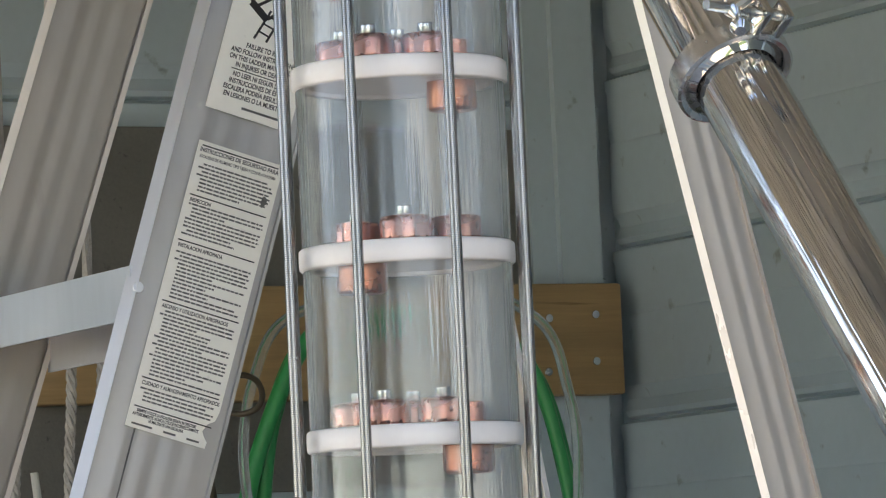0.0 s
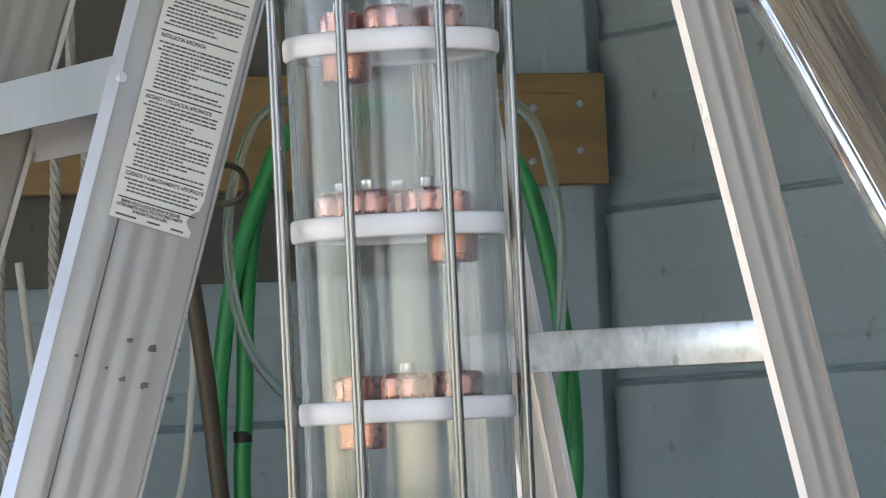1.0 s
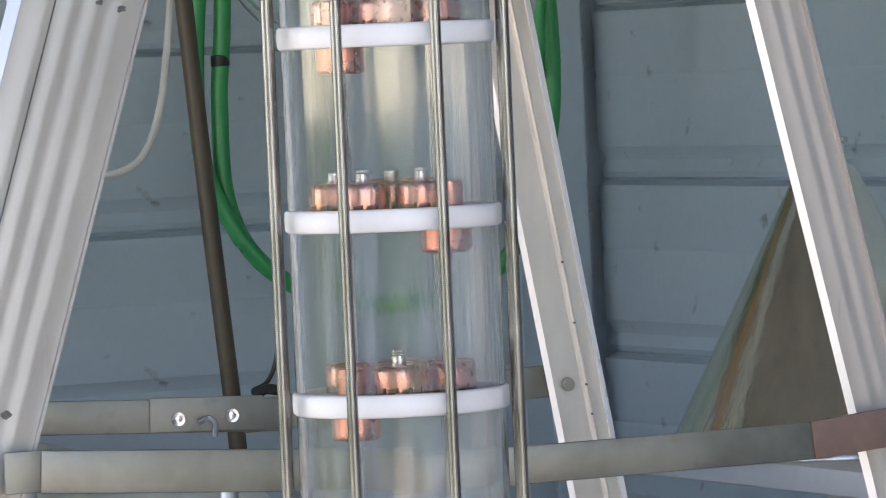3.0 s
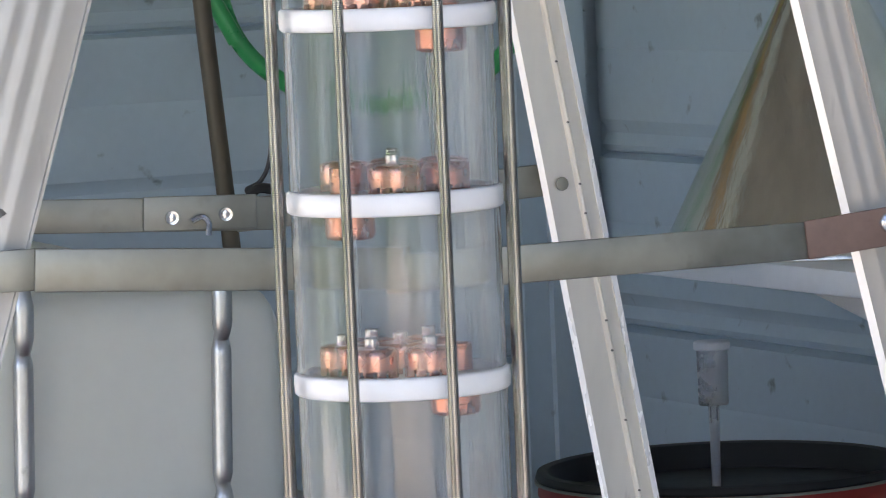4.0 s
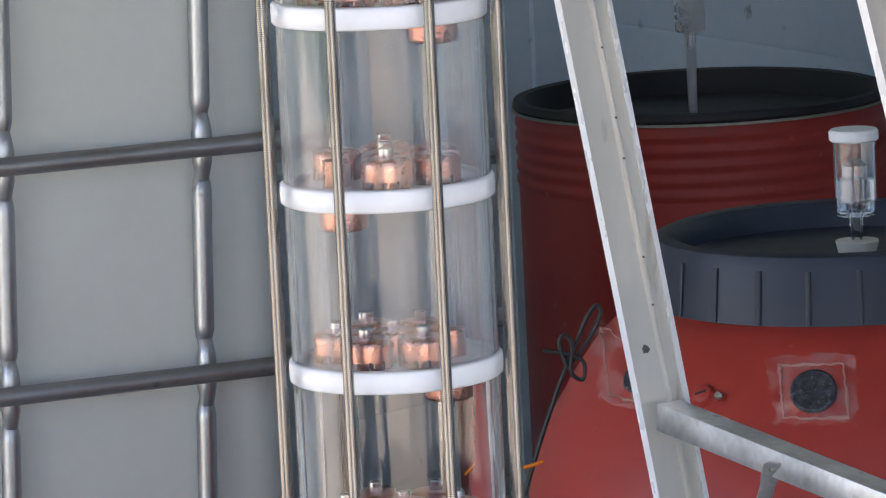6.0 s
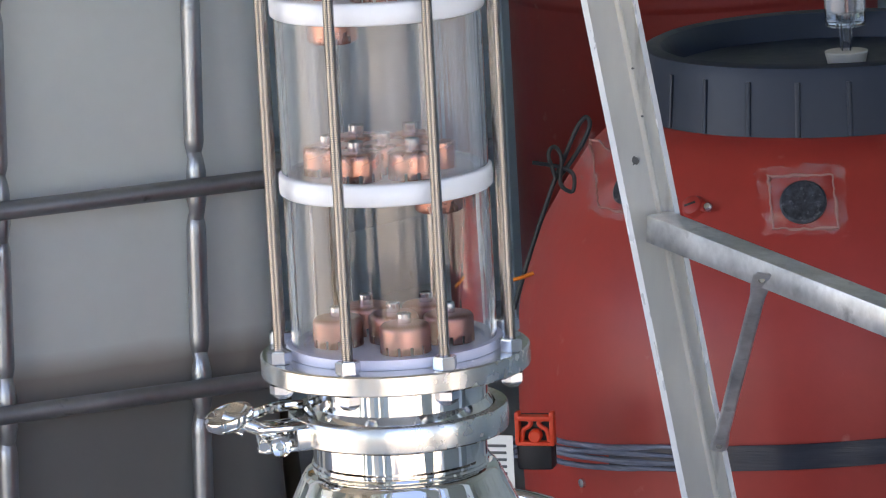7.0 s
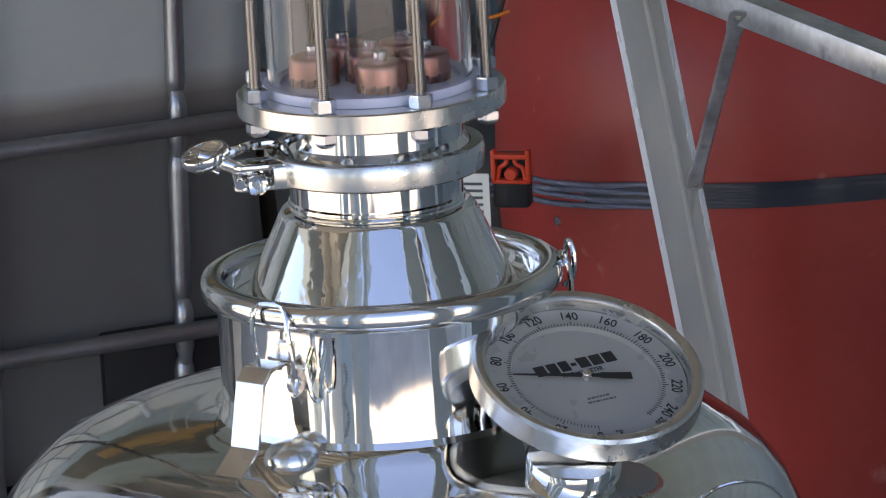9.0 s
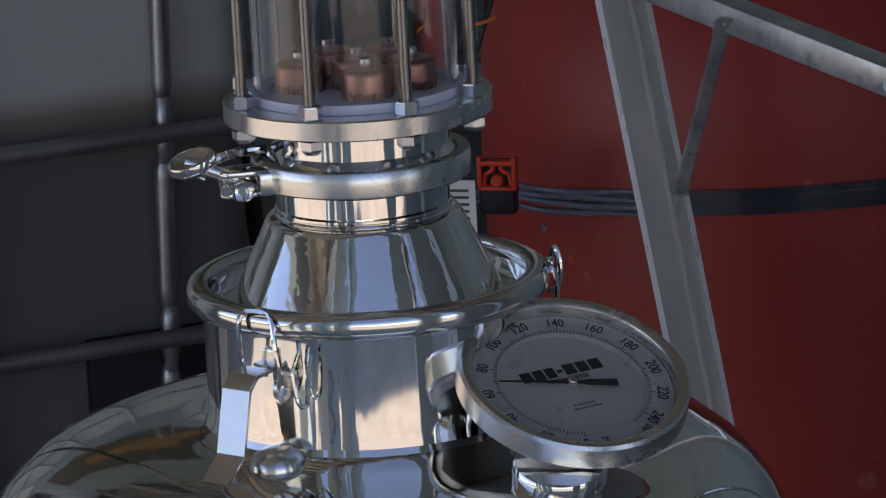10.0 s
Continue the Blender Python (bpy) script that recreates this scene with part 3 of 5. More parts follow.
def bar(name, p, q, high, thick, material, parent, bevel=0.0012, tilt=0.0):
    """A flat bar from p to q, standing on edge."""
    d = (q - p)
    x = d.normalized()
    y = Vector((0, 0, 1)).cross(x).normalized()
    zz = x.cross(y)
    m = Matrix.Translation(p) @ Matrix((x, y, zz)).transposed().to_4x4() @ pose(0, 0, 0, tilt)
    return part(name, box(bmesh.new(), m, 0, d.length, -thick / 2, thick / 2, -high / 2, high / 2, bevel), material, parent)


# steps of the front, hollow treads with a lip below
for zs in (1.894, 1.594, 1.294, 0.994, 0.694, 0.394, 0.094, 2.194):
    w1 = depth(zs)
    p, q = lp(nf(zs) + 0.004, 0.004, zs), lp(ff(zs) + 0.002, w1 - 0.004, zs)
    x = (q - p).normalized()
    m = Matrix.Translation(p) @ Matrix((x, Vector((0, 0, 1)).cross(x), Vector((0, 0, 1)))).transposed().to_4x4()
    L = (q - p).length
    bm = bmesh.new()
    outl = [(0, -0.018), (0, 0.018), (-0.072, 0.018), (-0.072, -0.031), (-0.0695, -0.031), (-0.0695, 0.0155), (-0.0025, 0.0155), (-0.0025, -0.018)]
    m0 = m @ Matrix(((0, 0, 1, 0), (1, 0, 0, 0.0), (0, 1, 0, 0), (0, 0, 0, 1)))
    prism(bm, outl, m0, m0 @ Matrix.Translation((0, 0, L)))
    part("step", bm, EDGE_NEAR, ladder)
for zs, drop, tall in ((1.7065, 0.0035, 0.0305), (0.890, 0.045, 0.023)):
    w1 = depth(zs)
    p, q = lp(fr(zs) + (0.004 if zs > 1 else 0.018), w1 - 0.018, zs), lp(nr(zs) + 0.03, 0.005, zs - drop)
    bar("rung", p, q, tall, 0.024, ALU_SPECK, ladder, 0.0012)
    part("rivet", turned([(0, 0), (0.004, 0), (0.003, 0.0015), (0, 0.002)], 12, m=along(lp(fr(zs) + 0.012, w1 - 0.020, zs - 0.001), -LW)), GALV, ladder)
# lower rear brace, a flat strap pressed wider at both ends
zs = 0.890
ra, rb_ = lp(fr(zs), depth(zs), zs), lp(nr(zs) + 0.03, 0.005, zs - 0.045)
for pp, qq in ((ra.lerp(rb_, 0.375) + Vector((0, -0.0165, 0.004)), lp(fr(0.72) + 0.040, depth(0.72) - 0.008, 0.690)),
               (ra.lerp(rb_, 0.80) + Vector((0, -0.0165, 0.004)), lp(nr(0.72) - 0.004, 0.0, 0.76))):
    bm = bmesh.new()
    d = (qq - pp).normalized()
    x = Vector((0, 1, 0)).cross(d).normalized()
    m = Matrix.Translation(pp) @ Matrix((x, d.cross(x), d)).transposed().to_4x4()
    L = (qq - pp).length
    hw = [(0.0, 0.0048), (0.004, 0.0078), (0.018, 0.0078), (0.034, 0.0060), (L - 0.030, 0.0058), (L - 0.014, 0.0074), (L - 0.002, 0.0070), (L, 0.0045)]
    rings = [[bm.verts.new(m @ Vector((sx * w, sy * (0.0011 if 0.02 < t < L - 0.02 else 0.0006), t))) for sx, sy in ((-1, -1), (-0.7, -2.2), (0.7, -2.2), (1, -1), (1, 1), (-1, 1))] for t, w in hw]
    for p, q in zip(rings, rings[1:]):
        for k in range(6):
            bm.faces.new((p[k], p[(k + 1) % 6], q[(k + 1) % 6], q[k]))
    bm.faces.new(rings[0])
    bm.faces.new(rings[-1][::-1])
    part("brace", bm, ALU_SPECK, ladder, "", 0.3)
    for t in (0.009, L - 0.008):
        part("rivet", turned([(0, 0.0022), (0.0022, 0.0018), (0.0030, 0)], 12, m=along(m @ Vector((0, 0, t)) + Vector((0, -0.0012, 0)), (0, -1, 0))), GALV, ladder)
# spreaders
sn = part("spreader", box(bmesh.new(), Matrix.Translation(lp(0, -0.024, 0)) @ LF, -0.29, -0.256, -0.0015, 0.0015, 1.371, 1.399, 0.001), GALV, ladder)
for nm, a0, z0, a1, z1, h, mt, off in (("arm", -0.266, 1.3845, 0.0, 1.368, 0.029, GALV, -0.027), ("arm", -0.02, 1.364, 0.312, 1.3672, 0.0265, GALV, -0.024), ("end_plate", 0.297, 1.3672, 0.375, 1.3745, 0.0275, PINK_TAPE, -0.026)):
    bar(nm, lp(a0, off, z0), lp(a1, off, z1), h, 0.003, mt, sn)
part("rivet", turned([(0, 0), (0.0075, 0), (0.0065, 0.002), (0.003, 0.0035), (0, 0.0035)], 18, m=along(lp(0.361, -0.0278, 1.376), -LW)), ZINC, sn)
wf = depth(1.385) + 0.012
sf = part("spreader", box(bmesh.new(), Matrix.Translation(lp(0, wf, 0)) @ LF, -0.22, -0.19, -0.0015, 0.0015, 1.377, 1.405, 0.001), GALV, ladder)
bar("arm", lp(-0.20, wf - 0.003, 1.3915), lp(0.06, wf - 0.003, 1.379), 0.026, 0.003, GALV, sf)
bar("arm", lp(0.02, wf, 1.379), lp(0.292, wf, 1.3915), 0.0255, 0.003, GALV, sf)
bar("joint_plate", lp(-0.056, wf - 0.0065, 1.3855), lp(0.035, wf - 0.0065, 1.382), 0.0265, 0.003, GALV, sf)
for aa in (-0.034, 0.009):
    part("rivet", turned([(0.0025, 0.002), (0.0052, 0.0022), (0.0055, 0), (0, 0), ], 18, m=along(lp(aa, wf - 0.008, 1.3815), -LW)), ZINC, sf)
    part("rivet_head", turned([(0, 0.0026), (0.003, 0.0022), (0.003, 0)], 14, m=along(lp(aa, wf - 0.008, 1.3815), -LW)), ZINC, sf)
bm = bmesh.new()
sweep(bm, spline([lp(-0.018, wf - 0.010, 1.378), lp(-0.011, wf - 0.013, 1.381), lp(-0.006, wf - 0.013, 1.376), lp(-0.0055, wf - 0.010, 1.367)], 6), 0.0024, 8)
part("hook", bm, ZINC, sf)
part("rivet", turned([(0, 0), (0.0055, 0), (0.005, 0.0015), (0, 0.002)], 18, m=along(lp(fr(1.388) + 0.014, depth(1.388) - 0.004, 1.388), -LW)), GALV, ladder)
for z, aa in ((1.897, 0.007),):
    part("rivet", turned([(0, 0), (0.0040, 0), (0.0036, 0.0008), (0, 0.0011)], 16, m=along(lp(nf(z) + aa, -0.0005, z), -LW)), EDGE_NEAR, ladder)
# dents and stains on the near rail
DENT = mat("dent_scratches", (0.17, 0.165, 0.16), 0.55, 0.8, 0.4, 200, 700)
for aa, z, s in ((-0.197, 1.72, 1.0), (-0.181, 1.714, 1.3), (-0.188, 1.689, 1.1), (-0.203, 1.694, 0.9), (-0.234, 1.711, 0.6), (-0.214, 1.702, 0.5), (-0.163, 1.712, 0.6), (-0.296, 1.425, 1.2), (-0.281, 1.422, 1.3)):
    bm = bmesh.new()
    g = Matrix.Translation(lp(aa, -0.0028, z)) @ LF @ pose(0, 0, 0, 90)
    ring = [bm.verts.new(g @ Vector((math.cos(k * 0.5236) * 0.0028 * s * RNG.uniform(.6, 1.3), math.sin(k * 0.5236) * 0.0021 * s * RNG.uniform(.6, 1.3), 0))) for k in range(12)]
    bm.faces.new(ring)
    ret = bmesh.ops.extrude_face_region(bm, geom=list(bm.faces))
    bmesh.ops.translate(bm, verts=[v for v in ret["geom"] if isinstance(v, bmesh.types.BMVert)], vec=LW * 0.0008)
    part("dent", bm, DENT, ladder, "dark scuffed dent")
g = Matrix.Translation(lp(fr(0.944) + 0.043 * 0.38, depth(0.944) - 0.0007, 0.944)) @ LF @ pose(0, 0, 0, 90)
bm = bmesh.new()
ring = [(math.cos(k * 0.4488) * 0.0030 * RNG.uniform(.55, 1.25), math.sin(k * 0.4488) * 0.0042 * RNG.uniform(.6, 1.2)) for k in range(14)]
prism(bm, ring, g, g @ pose(0, 0, 0.0004))
part("dent", bm, DENT, ladder, "dark scuffed dent")
for k in range(11):
    z = 1.50 - 0.052 * k + RNG.uniform(-0.022, 0.022)
    bm = turned([(0, 0.0029), (0.0008, 0.0026), (0.0010, 0)], 8, m=along(lp(fr(z) + 0.0285, depth(z) - 0.0038, z), -LW))
    part("speck", bm, DENT, ladder)
bm = bmesh.new()
sweep(bm, [lp(nf(z) + 0.030, -0.0012, z) for z in (1.84, 1.45)], 0.0006, 6)
part("seam_line", bm, DENT, ladder)

# paper labels on the near rail, with their own slanted axes
LX, LY = (LS * 0.952 + Vector((0, 0, -0.306))).normalized(), (LS * 0.302 + Vector((0, 0, 0.953))).normalized()
LABEL = Matrix((LX, LY, LX.cross(LY))).transposed().to_4x4()
mid0 = lp(-0.1478, -0.0030, 1.891)
mb = Matrix.Translation(mid0) @ LABEL
bm = bmesh.new()
HW, HH = 0.031, 0.1008
outline = [(-HW, -HH), (HW - 0.004, -HH), (HW - 0.0035, -HH + 0.0045), (HW - 0.0065, -HH + 0.0075), (HW - 0.0085, -HH + 0.011), (HW - 0.0062, -HH + 0.0165), (HW - 0.0015, -HH + 0.020), (HW, -HH + 0.027), (HW, HH), (-HW, HH)]
prism(bm, outline, mb, mb @ Matrix.Translation((0, 0, 0.0003)))
big = part("instruction_label", bm, PAPER, ladder, "white safety label with dense black print and a torn corner")


def at(m, x, y):
    return m @ Matrix.Translation((x, y, 0.00036))


word("heading", "INSTRUCCIONES DE SEGURIDAD PARA", 0.0042, at(mb, 0, HH - 0.006), INK, big, 0.00008, 0.78)
word("heading", "ESCALERAS DE ALUMINIO TIPO TIJERA Y CON PLATAFORMA", 0.0031, at(mb, 0, HH - 0.0105), INK, big, 0.00004, 0.66)
for yy in (HH - 0.003, 0.063, 0.031, -0.012, -0.066, -0.086):
    part("rule", box(bmesh.new(), mb, -HW + 0.003, HW - 0.003, yy - 0.0004, yy + 0.0004, 0.0003, 0.0006), INK, big)
for text, yy in (("INSPECCION", 0.0595), ("INSTALACION APROPIADA", 0.0275), ("ASCENSO Y UTILIZACION APROPIADOS", -0.0155), ("CUIDADO Y ALMACENAMIENTO APROPIADOS", -0.0695)):
    word("heading", text, 0.0037, at(mb, -HW + 0.004, yy), INK, big, 0.00010, 0.72, "LEFT")
bm = bmesh.new()
yy = HH - 0.0155
while yy > -HH + 0.006:
    if all(abs(yy - b) > 0.0026 for b in (0.063, 0.0595, 0.031, 0.0275, -0.012, -0.0155, -0.066, -0.0695, -0.086)) and yy > -0.084:
        x = -HW + 0.004 + (0.0032 if RNG.random() < 0.7 else 0)
        end = HW - 0.003 - (RNG.uniform(0.004, 0.032) if RNG.random() < 0.42 else RNG.uniform(0, 0.002))
        while x < end:
            w = RNG.uniform(0.0014, 0.0052)
            box(bm, mb, x, min(x + w, end), yy - 0.00058, yy + 0.00058, 0.0003, 0.00045)
            x += w + 0.0007
    yy -= 0.0026
part("small_print", bm, GREY_INK, big, "rows of tiny print")
for text, yy, x in (("SIEMPRE UTILICE LA ESCALERA SEGUN SE DESCRIBE", -0.0885, -0.004), ("ANTERIORMENTE. NUNCA UTILICE INCORRECTAMENTE", -0.0912, -0.004), ("NI MALTRATE UNA ESCALERA.", -0.0939, -0.003)):
    word("lettering", text, 0.0030, at(mb, x, yy), INK, big, 0.00010, 0.62)
for x0, x1 in ((-0.027, -0.012), (-0.004, 0.005), (0.013, 0.022)):
    part("print_bar", box(bmesh.new(), mb, x0, x1, -0.0985, -0.0972, 0.0003, 0.0005), GREY_INK, big)
ring = [(0.0235 + math.cos(k * 0.4488) * 0.0032 * RNG.uniform(.4, 1.2), 0.0725 + math.sin(k * 0.4488) * 0.0038 * RNG.uniform(.4, 1.2)) for k in range(14)]
part("stain", prism(bmesh.new(), ring, mb @ pose(0, 0, 0.0004), mb @ pose(0, 0, 0.0006)), DENT, big, "dark scuffed stain")

mt = Matrix.Translation(lp(-0.097, -0.0030, 2.058)) @ LABEL
bm = box(bmesh.new(), mt, -0.031, 0.031, -0.0505, 0.052, 0, 0.0003)
top_label = part("warning_label", bm, PAPER, ladder, "white warning label with black lettering and pictogram")
for k, text in enumerate(("FAILURE TO READ", "AND FOLLOW INSTRUCTIONS", "ON THIS LADDER MAY RESULT", "IN INJURIES OR DEATH.")):
    word("lettering", text, 0.0047, at(mt, 0, -0.0015 - 0.0049 * k), INK, top_label, 0.00012, 0.72)
for k, text in enumerate(("NO LEER NI SEGUIR LAS", "INSTRUCCIONES DE ÉSTA", "ESCALERA PODRÍA RESULTAR", "EN LESIONES O LA MUERTE.")):
    word("lettering", text, 0.0047, at(mt, 0, -0.0228 - 0.0049 * k), INK, top_label, 0.00012, 0.72)
part("rule", box(bmesh.new(), mt, -0.020, 0.020, -0.0197, -0.0191, 0.0003, 0.0006), INK, top_label)
part("print_bar", box(bmesh.new(), mt, -0.006, 0.022, -0.0452, -0.0436, 0.0003, 0.0005), GREY_INK, top_label)
# pictogram: a leaning ladder and plain dark bars
for x0, y0, x1, y1, w in ((-0.008, 0.014, -0.001, 0.036, 0.0016), (0.001, 0.014, 0.008, 0.038, 0.0016), (-0.006, 0.020, 0.003, 0.018, 0.0012), (-0.004, 0.026, 0.005, 0.024, 0.0012), (-0.002, 0.032, 0.007, 0.030, 0.0012),
                          (-0.016, 0.038, -0.002, 0.029, 0.0050), (-0.020, 0.046, -0.015, 0.038, 0.0026), (-0.012, 0.036, -0.003, 0.044, 0.0022), (-0.002, 0.030, 0.006, 0.037, 0.0024)):
    d = Vector((x1 - x0, y1 - y0))
    ang = math.degrees(math.atan2(d.y, d.x))
    bm = box(bmesh.new(), mt @ Matrix.Translation((x0 - 0.002, y0 - 0.0095, 0)) @ pose(0, 0, 0, 0, 0, ang), 0, d.length, -w / 2, w / 2, 0.0003, 0.0006)
    part("pictogram_bar", bm, INK, top_label)
part("red_band", box(bmesh.new(), mt, -0.031, 0.031, 0.042, 0.052, 0.0004, 0.0006), RED_INK, top_label)

# ---------------------------------------------------------------- distillation column
STEP, Z_I, TOP = 0.110, 1.112, 2.112
FLANGE_TOP = 1.0053
column = thing("distillation_column", (0, 0, 0.95), "clear glass still column with white trays and copper bubble caps", "column")
TRAYS = [Z_I + STEP * k for k in range(9)]
LEVELS = [FLANGE_TOP + 0.006, *TRAYS, TOP]
for k, (z0, z1) in enumerate(zip(LEVELS, LEVELS[1:])):
    lo = z0 + (0.0 if k == 0 else 0.004)
    bm = turned([(0.0600, lo), (0.0600, z1 - 0.004), (0.0603, z1 - 0.0035), (0.0632, z1 - 0.0035), (0.0635, z1 - 0.004), (0.0635, lo), (0.0632, lo - 0.0005), (0.0603, lo - 0.0005)], 96, closed=True)
    g = part("glass_section", bm, GLASS_CLEAR if k == 0 else GLASS_FOG, column, "clear glass tube" if k == 0 else "misted glass tube", 0.2)
    g.visible_shadow = False
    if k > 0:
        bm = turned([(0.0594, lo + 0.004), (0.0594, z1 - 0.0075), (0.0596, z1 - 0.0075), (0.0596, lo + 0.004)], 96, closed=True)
        part("condensation", bm, MIST_SHEEN if k < 5 else MIST_SHEEN_THIN, g, "milky mist streaks with a sheen painted on one side", 0.2)
for z in TRAYS:
    bm = turned([(0, z - 0.0045), (0.056, z - 0.0045), (0.0565, z - 0.0068), (0.0640, z - 0.0068), (0.0655, z - 0.0055), (0.0658, z), (0.0655, z + 0.0055), (0.0640, z + 0.0068), (0.0565, z + 0.0068), (0.056, z + 0.0045), (0, z + 0.0045)], 96)
    part("tray", bm, PTFE, column, "milky white tray with a thick rim", 0.9)
bm = turned([(0, FLANGE_TOP + 0.0002), (0.0665, FLANGE_TOP + 0.0002), (0.067, FLANGE_TOP + 0.003), (0.0665, FLANGE_TOP + 0.0062), (0.056, FLANGE_TOP + 0.0062), (0.055, FLANGE_TOP + 0.004), (0, FLANGE_TOP + 0.004)], 96)
part("gasket", bm, SILICONE, column, "milky bluish silicone gasket")


def cap_mesh(metal):
    """A drawn copper cap: rounded top and a skirt with slots."""
    bm = bmesh.new()
    n, r = 48, 0.0155
    lathe(bm, [(0, 0.0178), (0.0115, 0.0178), (0.0140, 0.0172), (0.0152, 0.0158), (r, 0.0140), (r, 0.0050)], n)
    lathe(bm, [(r - 0.0012, 0.0050), (r - 0.0012, 0.0150), (0, 0.0160)], n)
    for i in range(n):
        a0, a1 = 2 * math.pi * i / n, 2 * math.pi * (i + 1) / n
        solid_here = i % 4 != 0
        for ra, rb in ((r, r - 0.0012),):
            q = [Vector((ra * math.cos(a), ra * math.sin(a), 0)) for a in (a0, a1)]
            p = [Vector((rb * math.cos(a), rb * math.sin(a), 0)) for a in (a0, a1)]
            up = Vector((0, 0, 0.0050))
            if solid_here:
                lo = Vector((0, 0, 0.0))
                v = [bm.verts.new(x) for x in (q[0] + lo, q[1] + lo, q[1] + up, q[0] + up, p[0] + lo, p[1] + lo, p[1] + up, p[0] + up)]
                for ix in ((0, 1, 2, 3), (7, 6, 5, 4), (0, 3, 7, 4), (1, 5, 6, 2), (0, 4, 5, 1)):
                    bm.faces.new([v[k] for k in ix])
            else:
                v = [bm.verts.new(x) for x in (q[0] + up, q[1] + up, p[1] + up, p[0] + up)]
                bm.faces.new(v)
    bmesh.ops.remove_doubles(bm, verts=bm.verts, dist=1e-5)
    return finish("bubble_cap", bm, metal, 0.9)


def bolt_mesh():
    bm = bmesh.new()
    lathe(bm, [(0.0018, 0.0), (0.0042, 0), (0.0044, 0.0006), (0.0044, 0.0056), (0.0040, 0.0062), (0.0024, 0.0062), (0.0024, 0.0036), (0, 0.0036)], 20)
    return finish("cap_bolt", bm, ZINC, 0.5)


def cup_mesh():
    bm = bmesh.new()
    lathe(bm, [(0, -0.0178), (0.0125, -0.0178), (0.0144, -0.0168), (0.0150, -0.0150), (0.0150, 0.0), (0.0138, 0.0), (0.0138, -0.0140), (0, -0.0145)], 40)
    return finish("downcomer_cup", bm, COPPER, 0.9)


def pipe_mesh():
    bm = bmesh.new()
    lathe(bm, [(0.0085, 0.0), (0.0085, 0.0160), (0.0078, 0.0163), (0.0074, 0.0160), (0.0074, 0.0)], 32)
    return finish("downcomer_pipe", bm, COPPER, 0.9)


CAP, BOLT, CUP, DPIPE = cap_mesh(COPPER), bolt_mesh(), cup_mesh(), pipe_mesh()
DRIP = finish("drip_nut", turned([(0, -0.0060), (0.0026, -0.0058), (0.0032, -0.0040), (0.0032, 0.0)], 14), ZINC)
RING = 0.0345
CAP_DULL = cap_mesh(COPPER_DULL)
for k, z in enumerate([FLANGE_TOP, *TRAYS]):
    zt = z + 0.0046
    odd = k % 2 == 1
    base = -90 if not odd else 60
    gap = 60
    if k == 0:
        base, gap = -79, 66
    spots = [(0, 0)] + [(RING * math.cos(radians(base + gap * i)), RING * math.sin(radians(base + gap * i))) for i in range(5)]
    for i, (x, y) in enumerate(spots):
        turn = RNG.uniform(0, 90)
        dz = RNG.uniform(-0.0004, 0.0006)
        c = piece("bubble_cap", CAP if k > 0 else CAP_DULL, column, pose(x, y, zt + dz, RNG.uniform(-1, 1), RNG.uniform(-1, 1), turn))
        piece("cap_bolt", BOLT, c, pose(0, 0, 0.0178), "socket head bolt").matrix_basis = pose(0, 0, 0.0178)
    if k > 0:
        d = radians(base + 300)
        x, y = 0.0345 * math.cos(d), 0.0345 * math.sin(d)
        piece("downcomer_pipe", DPIPE, column, pose(x, y, zt))
        c = piece("downcomer_cup", CUP, column, pose(x * 0.92, y * 0.92, z - 0.0046))
        piece("drip_nut", DRIP, c, NO).matrix_basis = pose(0, 0, -0.0178)

# threaded rods with nuts
ROD_R, PITCH = 0.0765, 0.00130
prof = []
z = 0.990
while z < TOP + 0.03:
    prof += [(0.00320, z), (0.0034, z + 0.25 * PITCH), (0.0034, z + 0.80 * PITCH)]
    z += PITCH
rod_mesh = finish("rod", turned(prof, 16), ROD_STEEL, 0.42)
bm = bmesh.new()
prism(bm, [(0.0077 * math.cos(radians(60 * i)), 0.0077 * math.sin(radians(60 * i))) for i in range(6)], pose(0, 0, 0), pose(0, 0, 0.0080))
bmesh.ops.bevel(bm, geom=[ed for ed in bm.edges if abs(ed.verts[0].co.z - ed.verts[1].co.z) < 1e-5], offset=0.0008, segments=2, affect="EDGES")
NUT = finish("nut", bm, ZINC, 0.5)
DOME = finish("bolt_end", turned([(0, -0.0092), (0.0040, -0.0086), (0.0064, -0.0066), (0.0074, -0.0050), (0.0074, 0)], 6), ZINC, 0.4)
for i in range(8):
    a = radians(22.5 + 45 * i + 0.25)
    x, y = ROD_R * math.cos(a), ROD_R * math.sin(a)
    r = piece("rod", rod_mesh, column, pose(x, y, 0, 0, 0, 17 * i), "threaded steel rod")
    for m, me, nm in ((pose(x, y, FLANGE_TOP + 0.0003, 0, 0, 13 * i), NUT, "nut"), (pose(x, y, 0.9922, 0, 0, 29 * i), DOME, "bolt_end"), (pose(x, y, TOP + 0.013, 0, 0, 23 * i), NUT, "nut")):
        n = piece(nm, me, r, NO)
        n.matrix_basis = pose(x, y, 0, 0, 0, 17 * i).inverted() @ m
bm = turned([(0.048, 0.9932), (0.0824, 0.9925), (0.0834, 0.9935), (0.0834, 1.0043), (0.0824, FLANGE_TOP), (0.048, FLANGE_TOP)], 96, closed=True)
part("bottom_flange", bm, STEEL_SATIN, column, "machined stainless flange")
bm = turned([(0, TOP + 0.0005), (0.0824, TOP), (0.0834, TOP + 0.001), (0.0834, TOP + 0.012), (0.0824, TOP + 0.0128), (0, TOP + 0.0128)], 96)
part("top_flange", bm, STEEL_SATIN, column, "machined stainless flange")
